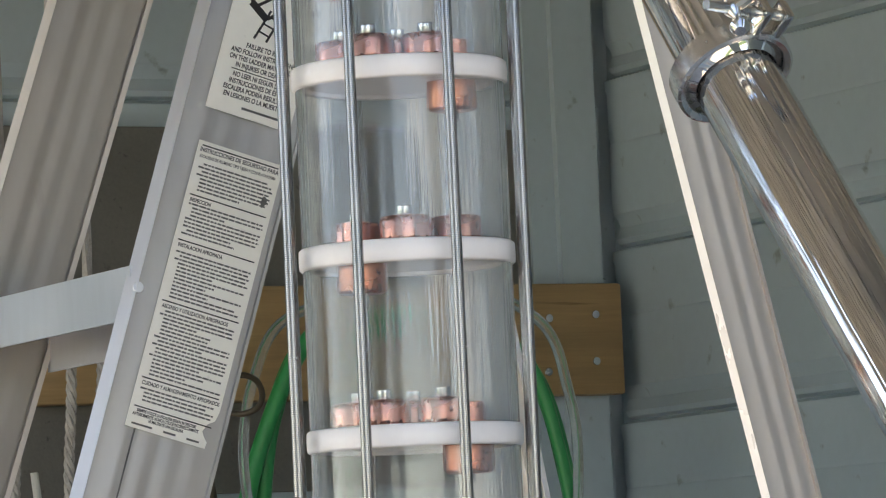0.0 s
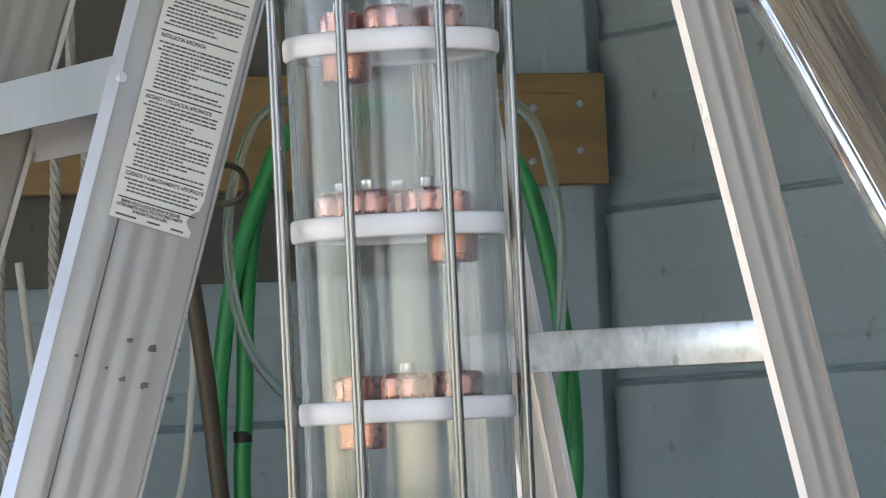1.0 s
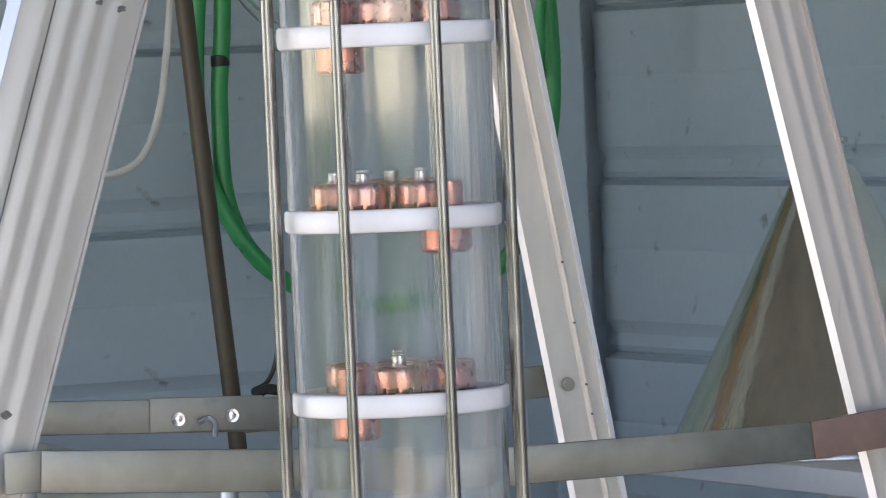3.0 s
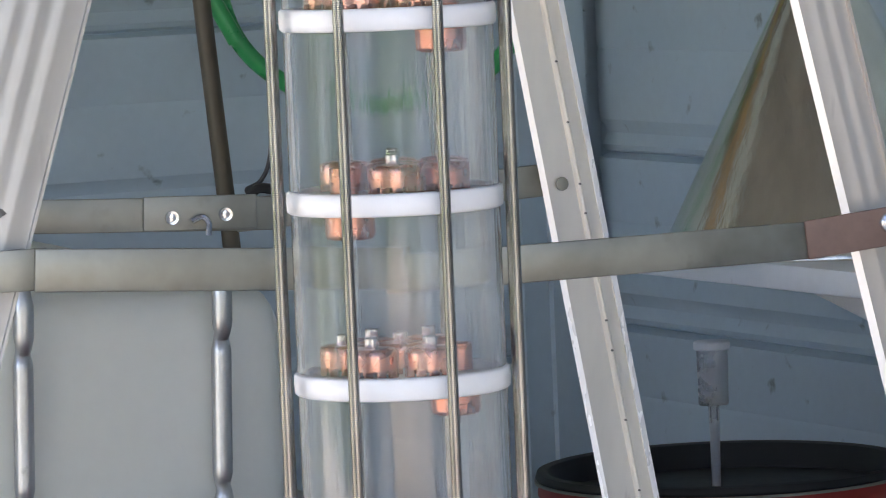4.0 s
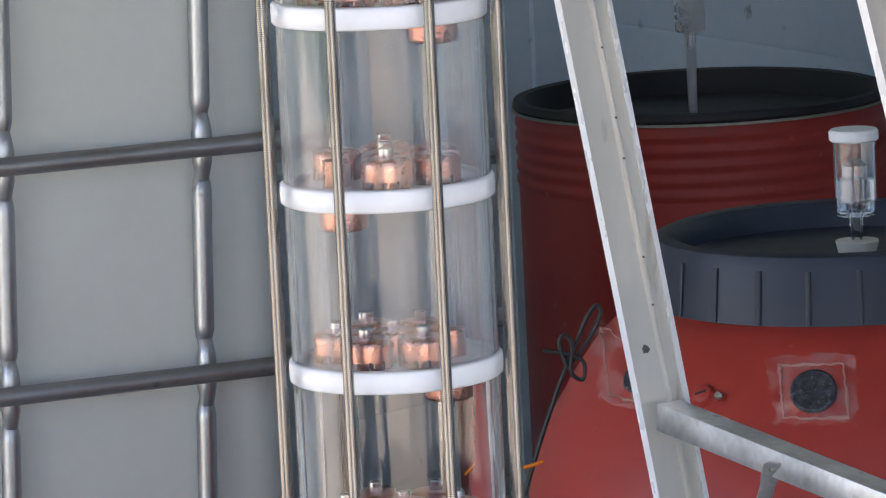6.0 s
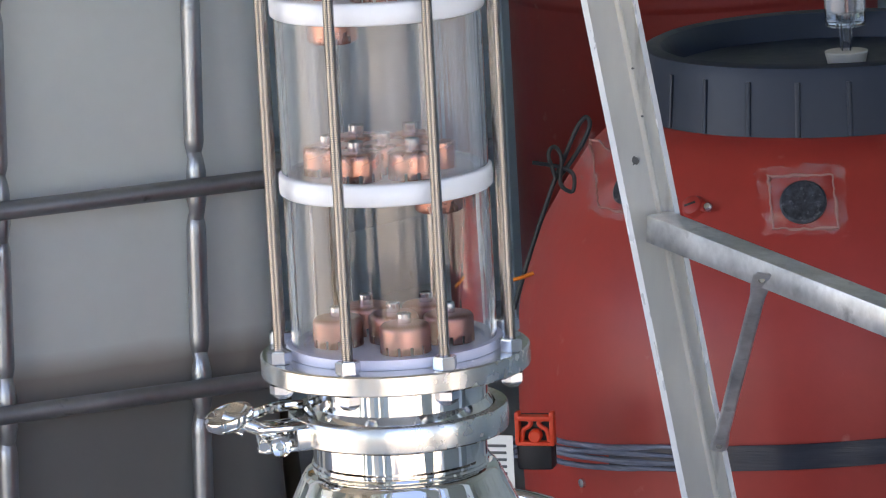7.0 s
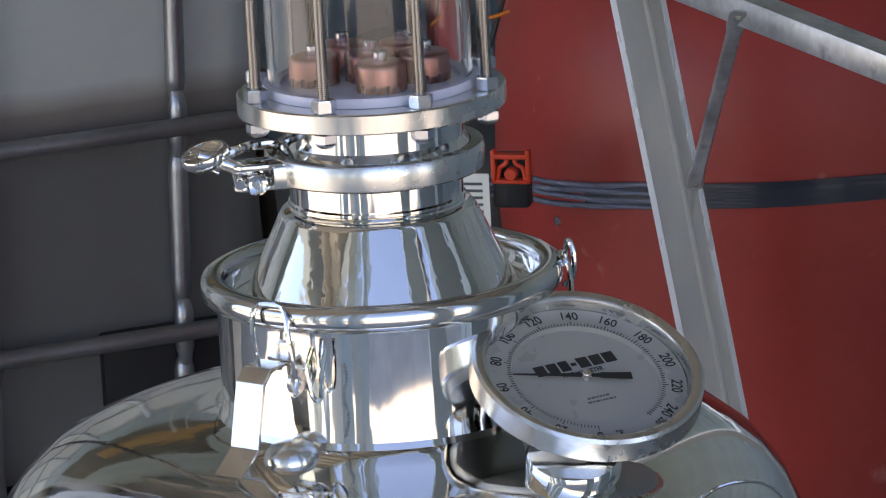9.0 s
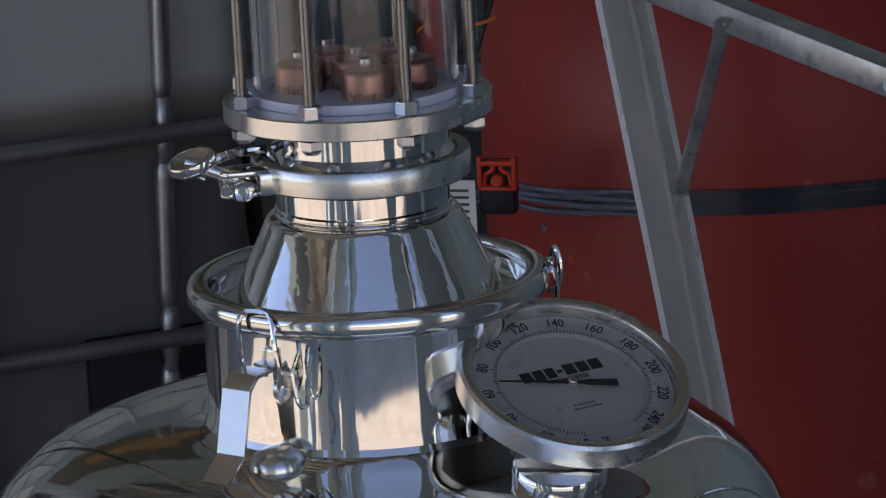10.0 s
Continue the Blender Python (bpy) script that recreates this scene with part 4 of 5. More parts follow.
bm = turned([(0.0520, 0.9735), (0.0560, 0.9735), (0.0560, 0.9880), (0.0566, 0.9885), (0.0566, 0.9905), (0.0560, 0.9910), (0.0560, 0.9931), (0.0520, 0.9931)], 96, closed=True)
part("lower_pipe", bm, STEEL, column)
bm = turned([(0.050, 0.9618), (0.0618, 0.9618), (0.0625, 0.9630), (0.0615, 0.9655), (0.0562, 0.9740), (0.050, 0.9740)], 96, closed=True)
part("ferrule", bm, STEEL, column)

# ---------------------------------------------------------------- clamp below the column
clamp = thing("pipe_clamp", (0, 0, 0.954), "polished stainless clamp with a wing nut", "clamp")
bm = bmesh.new()
n = 90
sect = [(0.0618, 0.9535), (0.0672, 0.9532), (0.0680, 0.9542), (0.0684, 0.9610), (0.0680, 0.9680), (0.0672, 0.9692), (0.0600, 0.9692), (0.0640, 0.9640), (0.0640, 0.9590)]
lathe(bm, sect, n, closed=True)
part("band", bm, STEEL_SATIN, clamp)
for dz, tall in ((0.0052, 0.0034), (-0.0078, 0.0032)):
    m = Matrix.Translation((-0.066, -0.034, 0.960 + dz)) @ pose(0, 0, 0, 0, 0, 12)
    outline = [(0.014, 0.008), (0.014, -0.007), (-0.010, -0.008), (-0.018, -0.0065), (-0.0215, -0.002), (-0.0215, 0.003), (-0.018, 0.007), (-0.010, 0.008)]
    bm = prism(bmesh.new(), outline, m, m @ pose(0, 0, tall))
    bmesh.ops.bevel(bm, geom=list(bm.edges), offset=0.0007, segments=2, affect="EDGES", profile=0.5)
    part("lug", bm, STEEL, clamp, "forked lug plate")
bm = box(bmesh.new(), Matrix.Translation((-0.066, -0.018, 0.9605)) @ pose(0, 0, 0, 0, 0, 12), -0.020, 0.012, -0.004, 0.004, -0.0075, 0.0075, 0.0025)
part("lug", bm, STEEL, clamp)
bm = box(bmesh.new(), Matrix.Translation((-0.060, -0.036, 0.9598)) @ pose(0, 0, 0, 0, 0, 12), -0.004, 0.010, -0.006, 0.006, -0.0070, 0.0070, 0.0015)
part("lug", bm, STEEL_SATIN, clamp)
bm = turned([(0, 0), (0.0030, 0), (0.0034, 0.001), (0.0034, 0.031), (0.0030, 0.032), (0, 0.032)], 20, m=along((-0.083, -0.045, 0.957), (-0.1, 1, 0.15)))
part("hinge_pin", bm, STEEL, clamp)
bm = turned([(0, 0), (0.0042, 0), (0.0042, 0.034), (0, 0.034)], 16, m=along((-0.076, -0.036, 0.963), (-0.9, 0.0, 0.35)))
part("swing_bolt", bm, STEEL_SATIN, clamp)
bm = turned([(0, 0), (0.0075, 0), (0.0068, 0.004), (0.0052, 0.010), (0.0, 0.011)], 20, m=along((-0.094, -0.034, 0.969), (-0.9, 0.0, 0.35)))
wing = part("wing_nut", bm, STEEL, clamp)
bm = bmesh.new()
c = Vector((-0.1035, -0.034, 0.974))
# a cast wing: an oval ear, dished on top and thick at its front lip
m = Matrix.Translation(c) @ pose(0, 0, 0, 14, -16, 8) @ Matrix.Diagonal((1.12, 0.95, 1, 1))
lathe(bm, [(0, -0.0042), (0.0060, -0.0052), (0.0112, -0.0046), (0.0138, -0.0020), (0.0142, 0.0010), (0.0132, 0.0036), (0.0114, 0.0040), (0.0094, 0.0022), (0.0060, 0.0004), (0, 0.0002)], 40, m=m)
part("wing", bm, STEEL, wing)
bm = sweep(bmesh.new(), spline([(-0.094, -0.030, 0.973), (-0.080, -0.024, 0.976), (-0.068, -0.012, 0.975), (-0.060, 0.0, 0.972)], 6), 0.0034, 10)
part("arm", bm, STEEL, clamp)
for x, rr in ((-0.073, 0.0072),):
    part("pin_head", turned([(0, 0.0030), (0.0022, 0.0030), (0.0030, 0.0018), (0.0046, 0.0022), (0.0060, 0.0030), (rr, 0.0016), (rr, -0.004), (0, -0.004)], 24, m=along((x, -0.0425, 0.957), (-0.08, -1, 0.1))), STEEL, clamp)

# ---------------------------------------------------------------- boiler
boiler = thing("boiler", (0, 0, 0), "polished stainless steel milk can boiler", "boiler")
bm = turned([(0, 0.04), (0.235, 0.04), (0.252, 0.05), (0.262, 0.07), (0.262, 0.690), (0.2605, 0.708), (0.256, 0.726), (0.247, 0.746), (0.233, 0.764), (0.214, 0.779), (0.190, 0.789), (0.160, 0.7955), (0.130, 0.798), (0.112, 0.7995), (0.1065, 0.802), (0.1045, 0.806)], 128)
part("body", bm, STEEL, boiler, "mirror-polished rounded shoulder")
bm = turned([(0.1045, 0.806), (0.1038, 0.812), (0.1035, 0.872), (0.1040, 0.878), (0.1000, 0.878), (0.1000, 0.806)], 128)
part("neck", bm, NECK_STEEL, boiler)
bm = turned([(0.0985, 0.8860), (0.0990, 0.8895), (0.1004, 0.8915), (0.1030, 0.8922), (0.1085, 0.8918), (0.1118, 0.8900), (0.1132, 0.8868), (0.1132, 0.8815), (0.1122, 0.8780), (0.1100, 0.8765), (0.1040, 0.8765), (0.1005, 0.8800)], 128, closed=True)
part("rim", bm, PIPE_STEEL, boiler, "rolled steel rim", 0.7)
bm = turned([(0.1005, 0.886), (0.0985, 0.876), (0.0965, 0.8735), (0.0900, 0.8732), (0.0868, 0.8745), (0.0845, 0.8785), (0.0618, 0.9270), (0.0600, 0.9298), (0.0578, 0.9312), (0.0548, 0.9318), (0.0540, 0.9330), (0.0552, 0.9345), (0.0552, 0.9360), (0.0540, 0.9372), (0.0540, 0.9500)], 128)
lid = part("lid", bm, NECK_STEEL, boiler, "conical polished lid with a short pipe")
bm = turned([(0.0540, 0.9495), (0.0600, 0.9535), (0.0618, 0.9560), (0.0618, 0.9610), (0.050, 0.9612)], 96)
part("ferrule", bm, STEEL, lid)
# latch: hinge plate, wire bail and lever, built at the front and turned round the neck
for turn, full in ((-36, True), (88, False), (200, False)):
    tm = pose(0, 0, 0, 0, 0, turn)
    latch = part("latch", box(bmesh.new(), tm, -0.006, 0.006, -0.1062, -0.1034, 0.856, 0.868, 0.001), STEEL_SATIN, boiler, "wire bail toggle latch")
    b = bmesh.new()
    pts = [(-0.013, -0.112, 0.846), (-0.0135, -0.117, 0.868), (-0.013, -0.117, 0.886), (-0.010, -0.113, 0.8925), (0.004, -0.112, 0.8925), (0.010, -0.115, 0.888), (0.014, -0.118, 0.872), (0.016, -0.116, 0.850), (0.013, -0.1125, 0.838), (0.008, -0.111, 0.840), (0.0095, -0.112, 0.849)]
    sweep(b, [tm @ p for p in spline(pts, 6)], 0.0017, 8)
    part("wire", b, STEEL, latch)
    b = bmesh.new()
    pts = [(0.024, -0.1085, 0.868), (0.022, -0.112, 0.855), (0.025, -0.112, 0.838), (0.031, -0.112, 0.838), (0.033, -0.112, 0.855), (0.033, -0.108, 0.868)]
    if full:
        sweep(b, [tm @ p for p in spline(pts, 6)], 0.0016, 8)
        part("eye", b, STEEL, latch)
        b = turned([(0.0035, 0), (0.0075, 0), (0.008, 0.003), (0.0035, 0.003)], 20, m=tm @ along((0.0115, -0.112, 0.846), (1, 0, 0)), closed=True)
        part("roller", b, STEEL_SATIN, latch)
        # lever: a plate that hangs and kicks outward
        b = bmesh.new()
        outl = [(-0.105, 0.853), (-0.120, 0.853), (-0.128, 0.846), (-0.1365, 0.808), (-0.1620, 0.7900), (-0.1630, 0.7915), (-0.1385, 0.8085), (-0.130, 0.8475), (-0.1205, 0.8552), (-0.105, 0.8552)]
        m0 = tm @ Matrix(((0, 0, 1, -0.019), (1, 0, 0, 0), (0, 1, 0, 0), (0, 0, 0, 1)))
        prism(b, outl, m0, m0 @ Matrix.Translation((0, 0, 0.0205)))
        bmesh.ops.bevel(b, geom=list(b.edges), offset=0.0004, segments=1, affect="EDGES")
        part("lever", b, STEEL_SATIN, latch, "bent steel lever plate")
    else:
        b = box(bmesh.new(), tm, -0.012, 0.010, -0.128, -0.1255, 0.800, 0.852, 0.001)
        part("lever", b, STEEL_SATIN, latch)
        b = bmesh.new()
        sweep(b, [tm @ p for p in spline([(0.0, -0.113, 0.872), (0.0, -0.119, 0.878), (0, -0.120, 0.892), (0.003, -0.117, 0.9005), (0.005, -0.115, 0.893), (0.003, -0.115, 0.884)], 6)], 0.0018, 8)
        part("hook", b, STEEL, latch)
# dome stud and bead chain beside the latch
bm = turned([(0.0170, -0.004), (0.0166, 0.001), (0.0145, 0.0048), (0.0100, 0.0078), (0.0050, 0.0092), (0, 0.0096)], 48, m=along((-0.061, -0.101, 0.8005), (-0.06, -0.12, 1)))
part("stud", bm, STEEL_SATIN, boiler, "domed chrome stud")
chain = bmesh.new()
for k in range(22):
    z = 0.855 - k * 0.0021
    a = radians(-90 - 14.5 + 0.6 * math.sin(k * 0.5))
    bmesh.ops.create_icosphere(chain, subdivisions=1, radius=0.0011, matrix=Matrix.Translation((0.1052 * math.cos(a), 0.1052 * math.sin(a), z)))
part("bead_chain", chain, TUBE_DARK, boiler, "fine dark chain")
# wire handle on the shoulder
bm = sweep(bmesh.new(), spline([(0.158, -0.16, 0.745), (0.172, -0.155, 0.764), (0.193, -0.145, 0.778), (0.217, -0.135, 0.778), (0.233, -0.125, 0.766), (0.243, -0.115, 0.742)], 8), 0.0013, 8)
part("wire_handle", bm, STEEL, boiler)
# ---------------------------------------------------------------- dial thermometer
E_VIEW = Vector((-0.041, -0.962, 0.271)).normalized()
E_R = Vector((1, 0.012, -0.053)).normalized()
E_R = (E_R - E_VIEW * E_R.dot(E_VIEW)).normalized()
E_U = E_VIEW.cross(E_R)
N_DIAL = (E_VIEW * 0.63 + (E_R * 0.218 + E_U * 0.976) * 0.777).normalized()
MAJOR = (E_R * 0.976 - E_U * 0.218).normalized()
MINOR = N_DIAL.cross(MAJOR)
DIAL = Matrix.Translation(Vector((0.1217, -0.10, 0.8418)) + E_U * 0.0034) @ Matrix((MAJOR, MINOR, N_DIAL)).transposed().to_4x4() @ Matrix.Scale(1.03, 4)
dial = thing("dial_thermometer", (0.12, -0.10, 0.79), "round steel bimetal thermometer with a white dial", "thermometer")
bm = turned([(0, -0.022), (0.050, -0.022), (0.060, -0.019), (0.064, -0.014), (0.0645, -0.0098), (0.0, -0.0098)], 96, m=DIAL)
part("case", bm, CASE_STEEL, dial)
bm = turned([(0.0606, -0.0010), (0.0616, 0.0012), (0.0640, 0.0026), (0.0676, 0.0024), (0.0694, 0.0004), (0.0697, -0.0125), (0.0684, -0.0140), (0.0640, -0.0135), (0.0606, -0.0080)], 128, m=DIAL, closed=True)
part("bezel", bm, STEEL_SATIN, dial, "polished steel bezel")
bm = turned([(0, -0.0092), (0.0443, -0.0092), (0.0451, -0.0063), (0.0604, -0.0063), (0.0604, -0.0095), (0, -0.0095)], 96, m=DIAL)
face = part("dial_face", bm, DIAL_WHITE, dial, "white dial face with black numerals", 0.4)
UNIT, ZERO, UPTURN = 1.264, -196.5, -36.0


def on_dial(deg, r, h=-0.0061):
    """Pose at an angle clockwise from the dial's own top, upright to the rim."""
    d = radians(deg)
    return DIAL @ pose(r * math.sin(d), r * math.cos(d), h, 0, 0, -deg)


for v in range(0, 241, 20):
    text = str(v)
    word("numeral", text, 0.0096, on_dial(ZERO + UNIT * v, 0.0537), INK, face, 0.00012, 0.82)
word("numeral", "250", 0.0060, on_dial(ZERO + UNIT * 250, 0.0550), INK, face, 0.0001, 0.8)
for v in range(0, 251, 2):
    long = 0.0030 if v % 20 == 0 else (0.0022 if v % 10 == 0 else 0.0016)
    part("scale_mark", box(bmesh.new(), on_dial(ZERO + UNIT * v, 0.0452), -0.00022, 0.00022, 0, long * 1.35, -0.0001, 0.0001), INK, face)
word("unit_mark", "°F", 0.0060, on_dial(UPTURN + 180 + 6, 0.0525) @ pose(0, 0, 0, 0, 0, 180), INK, face, 0.0001)
UPM = DIAL @ pose(0, 0, -0.0090, 0, 0, -UPTURN)
# maker's mark: plain dark blocks
x = -0.0265
for w, h in ((0.0070, 0.0088), (0.0066, 0.0088), (0.0062, 0.0088), (0.0034, 0.0024), (0.0072, 0.0088), (0.0072, 0.0088), (0.0074, 0.0088)):
    part("maker_mark", box(bmesh.new(), UPM, x, x + w, 0.0140 - h / 2, 0.0140 + h / 2, -0.0001, 0.0001), INK, face, "plain dark block")
    x += w + 0.0014
word("lettering", "THERMOMETER", 0.0047, UPM @ pose(0.001, 0.0060, 0), INK, face, 0.00008, 0.85)
bm = bmesh.new()
for yy, w in ((-0.0165, 0.015), (-0.0200, 0.018)):
    x = -w / 2
    while x < w / 2:
        ww = RNG.uniform(0.001, 0.003)
        box(bm, UPM, x, x + ww, yy - 0.0007, yy + 0.0007, -0.0001, 0.0001)
        x += ww + 0.0007
part("small_print", bm, GREY_INK, face)
ND = DIAL @ pose(0, 0, 0.0, 0, 0, -(ZERO + UNIT * 70))
bm = bmesh.new()
prism(bm, [(-0.0004, 0.0445), (0.0004, 0.0445), (0.0016, 0.0), (0.0013, -0.006), (0.0024, -0.010), (0.0029, -0.0275), (-0.0029, -0.0275), (-0.0024, -0.010), (-0.0013, -0.006), (-0.0016, 0.0)], ND @ pose(0, 0, -0.0062), ND @ pose(0, 0, -0.0057))
part("needle", bm, INK, dial, "black pointer")
part("hub", turned([(0, -0.0035), (0.0026, -0.0038), (0.0034, -0.0052), (0.0034, -0.0087), (0, -0.0087)], 24, m=DIAL), STEEL, dial)
base = DIAL @ Vector((0, 0, -0.021))
down = Vector((0.1085, -0.140, 0.770)) - base
bm = turned([(0, 0), (0.0125, 0), (0.0125, 0.008), (0.0155, 0.010), (0.0155, 0.020), (0.010, 0.022), (0.010, 0.06), (0, 0.06)], 48, m=along(base, down))
part("stem", bm, STEEL, dial)
bm = turned([(0, 0), (0.0275, 0), (0.0290, 0.002), (0.0290, 0.010), (0.0270, 0.013), (0.0180, 0.015), (0.0, 0.015)], 64, m=along((0.1085, -0.142, 0.800), (0.05, -0.35, 0.93)) @ pose(0, 0, -0.008))
part("collar", bm, STEEL, dial)
bm = turned([(0.0235, 0), (0.0265, 0), (0.0265, -0.045), (0.0235, -0.045)], 64, m=along((0.1085, -0.142, 0.796), (0.05, -0.35, 0.93)), closed=True)
part("socket", bm, STEEL, dial)

# ---------------------------------------------------------------- vapour pipe with clamp
VD = Vector((0.323, -0.535, -0.781)).normalized()
VP = Vector((0.1985, -0.0450, 1.9815))
vapour = thing("vapour_pipe", VP, "slanting polished stainless vapour pipe", "pipe")
bm = turned([(0.0235, 0.004), (0.0262, 0.004), (0.0262, 1.10), (0.0235, 1.10)], 96, closed=True)
piece("lower_run", finish("lower_run", bm, DRAWN_PIPE), vapour, along(VP, VD), "drawn steel tube with long streaks")
bm = bmesh.new()
sweep(bm, spline([VP - VD * 0.004, VP - VD * 0.05, VP - VD * 0.11, (0.135, 0.035, 2.125), (0.10, 0.03, 2.165), (0.06, 0.01, 2.185), (0.03, 0, 2.185)], 8), 0.0262, 32)
part("upper_bend", bm, STEEL, vapour)
bm = turned([(0, 2.1248), (0.052, 2.1248), (0.052, 2.22), (0.03, 2.24), (0, 2.24)], 64)
part("head", bm, STEEL, vapour)
for s, nm in ((-1, "ferrule"), (1, "ferrule")):
    bm = turned([(0.0255, 0.010), (0.0262, 0.0085), (0.0318, 0.0035), (0.0318, 0.0002), (0.0235, 0.0002)], 64, m=along(VP, VD * s))
    part(nm, bm, STEEL, vapour)
vc = thing("pipe_clamp", VP, "polished stainless clamp with a wing nut on the slanting pipe", "clamp")
bm = turned([(0.0322, -0.0065), (0.0355, -0.0080), (0.0372, -0.0070), (0.0375, 0), (0.0372, 0.0070), (0.0355, 0.0080), (0.0322, 0.0065)], 72, m=along(VP, VD), closed=True)
part("band", bm, STEEL_SATIN, vc)
SIDE = (Vector((0.5, -0.6, 0.62)) - VD * Vector((0.5, -0.6, 0.62)).dot(VD)).normalized()
LAT = VD.cross(SIDE)
for s in (-1, 1):
    m = Matrix.Translation(VP + SIDE * 0.042 + LAT * 0.008 * s) @ Matrix((SIDE, LAT, VD)).transposed().to_4x4()
    part("lug", box(bmesh.new(), m, -0.008, 0.012, -0.0035, 0.0035, -0.0075, 0.0075, 0.002), STEEL, vc)
part("swing_bolt", turned([(0, -0.014), (0.0034, -0.014), (0.0034, 0.05), (0, 0.05)], 16, m=along(VP + SIDE * 0.047, LAT)), STEEL_SATIN, vc)
bm = bmesh.new()
wc = VP + SIDE * 0.047 + LAT * 0.030
sweep(bm, spline([wc + VD * -0.020 + LAT * 0.004, wc + VD * -0.008, wc + VD * 0.008, wc + VD * 0.020 + LAT * 0.004], 6), [0.0045 + 0.002 * math.sin(k * 0.9) for k in range(19)], 10)
part("wing_nut", bm, STEEL, vc)
bm = sweep(bmesh.new(), spline([wc, wc + SIDE * 0.02 + Vector((0.02, 0, 0.004)), wc + Vector((0.065, -0.01, 0.020))], 6), 0.0042, 10)
part("lever", bm, STEEL, vc)

# ---------------------------------------------------------------- tote tank
tote = thing("tote_tank", (-0.5, 2.2, 0), "milky white plastic tote tank in a galvanised tube cage, part full", "tank")
TQ = Matrix.Translation((-0.128, 2.03, 0)) @ Matrix((Vector((-0.9336, -0.358, 0)), Vector((-0.358, 0.9336, 0)), Vector((0, 0, 1)))).transposed().to_4x4()
# local: x to the left along the front, y back
bm = box(bmesh.new(), TQ, -0.032, 1.15, 0.03, 1.0, 0.16, 1.221)
bmesh.ops.bevel(bm, geom=list(bm.edges), offset=0.055, segments=6, affect="EDGES", profile=0.5)
part("bottle", bm, TANK, tote, "milky plastic bottle with darker liquid below", 0.9)
part("skid", box(bmesh.new(), TQ, 0, 1.16, 0.02, 1.02, 0.0, 0.15, 0.01), TUBE_DARK, tote)
# shaded outlet recess drawn as a flat black slab on the front
part("valve_recess", box(bmesh.new(), TQ, -0.028, 0.172, 0.018, 0.04, 0.16, 0.325, 0.004), BLACK, tote, "flat black panel for the shade inside the outlet recess")


def cage_bar(x):
    pts, rad = [], []
    z = 0.13
    cross = (0.322, 0.541, 0.752, 0.986, 1.20)
    while z < 1.245:
        d = min(abs(z - c) for c in cross)
        pts.append(TQ @ Vector((x - 0.035 * (z - 0.7), 0.012 - (0.004 if d < 0.03 else 0), z)))
        near = min(abs(z - c + s) for c in cross for s in (-0.030, 0.030))
        rad.append(0.0105 - 0.003 * max(0, 1 - near / 0.014))
        z += 0.006
    return sweep(bmesh.new(), pts, rad, 12)


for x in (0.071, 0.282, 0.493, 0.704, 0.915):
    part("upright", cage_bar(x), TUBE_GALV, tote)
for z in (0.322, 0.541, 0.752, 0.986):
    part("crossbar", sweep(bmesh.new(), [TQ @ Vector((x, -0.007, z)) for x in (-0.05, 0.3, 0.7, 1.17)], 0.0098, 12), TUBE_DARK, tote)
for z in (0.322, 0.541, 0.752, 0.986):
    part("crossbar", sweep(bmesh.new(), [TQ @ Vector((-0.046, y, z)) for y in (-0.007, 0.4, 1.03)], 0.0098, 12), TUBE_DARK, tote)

# ---------------------------------------------------------------- red drums
FC = Vector((0.411, 1.45, 0))
drum = thing("plastic_drum", FC, "red plastic drum with a dark screw lid", "drum", "red drums")
prof = [(0.0, 0.0), (0.26, 0.0), (0.2829, 0.012), (0.2922, 0.04), (0.298, 0.2462), (0.2948, 0.4542), (0.2995, 0.6206), (0.2985, 0.683), (0.2943, 0.7246), (0.285, 0.761), (0.2704, 0.7954), (0.2496, 0.8307), (0.2267, 0.863), (0.2038, 0.8848), (0.183, 0.8952), (0.1664, 0.8994), (0.156, 0.9004), (0.0, 0.9004)]
part("body", turned(prof, 96, FC), RED_DRUM, drum, "", 0.9)
lidm = turned([(0.156, 0.8895), (0.1745, 0.8890), (0.1782, 0.8925), (0.1775, 0.8960), (0.1726, 0.9482), (0.1695, 0.9566), (0.1622, 0.9597), (0.155, 0.9576), (0.1508, 0.9493), (0.1487, 0.9347), (0.0, 0.9347)], 96, FC)
dl = part("screw_lid", lidm, LID_BLACK, drum, "dark blue-grey ribbed screw lid", 0.7)
for k in range(24):
    a = radians(15 * k - 0.4)
    way = Vector((math.cos(a), math.sin(a), 0))
    turn = pose(0, 0, 0, 0, 0, math.degrees(a))
    rib = [(-0.002, -0.0026), (0.0016, -0.0022), (0.0024, -0.0010), (0.0024, 0.0010), (0.0016, 0.0022), (-0.002, 0.0026)]
    bm = prism(bmesh.new(), rib, Matrix.Translation(FC + way * 0.1773 + Vector((0, 0, 0.8975))) @ turn, Matrix.Translation(FC + way * 0.1730 + Vector((0, 0, 0.9451))) @ turn)
    part("rib", bm, LID_BLACK, dl)


def on_drum(x, z, off=0.0):
    """A point on the drum's camera side and its outward way."""
    zs, rs = [p[1] for p in prof], [p[0] for p in prof]
    r = float(np.interp(z, zs[1:14], rs[1:14]))
    r2 = float(np.interp(z + 0.01, zs[1:14], rs[1:14]))
    dx = x - FC.x
    y = -math.sqrt(max(1e-6, r * r - dx * dx))
    n = Vector((dx, y, 0)).normalized() + Vector((0, 0, (r - r2) / 0.01))
    n.normalize()
    return Vector((x, FC.y + y, z)) + n * off, n


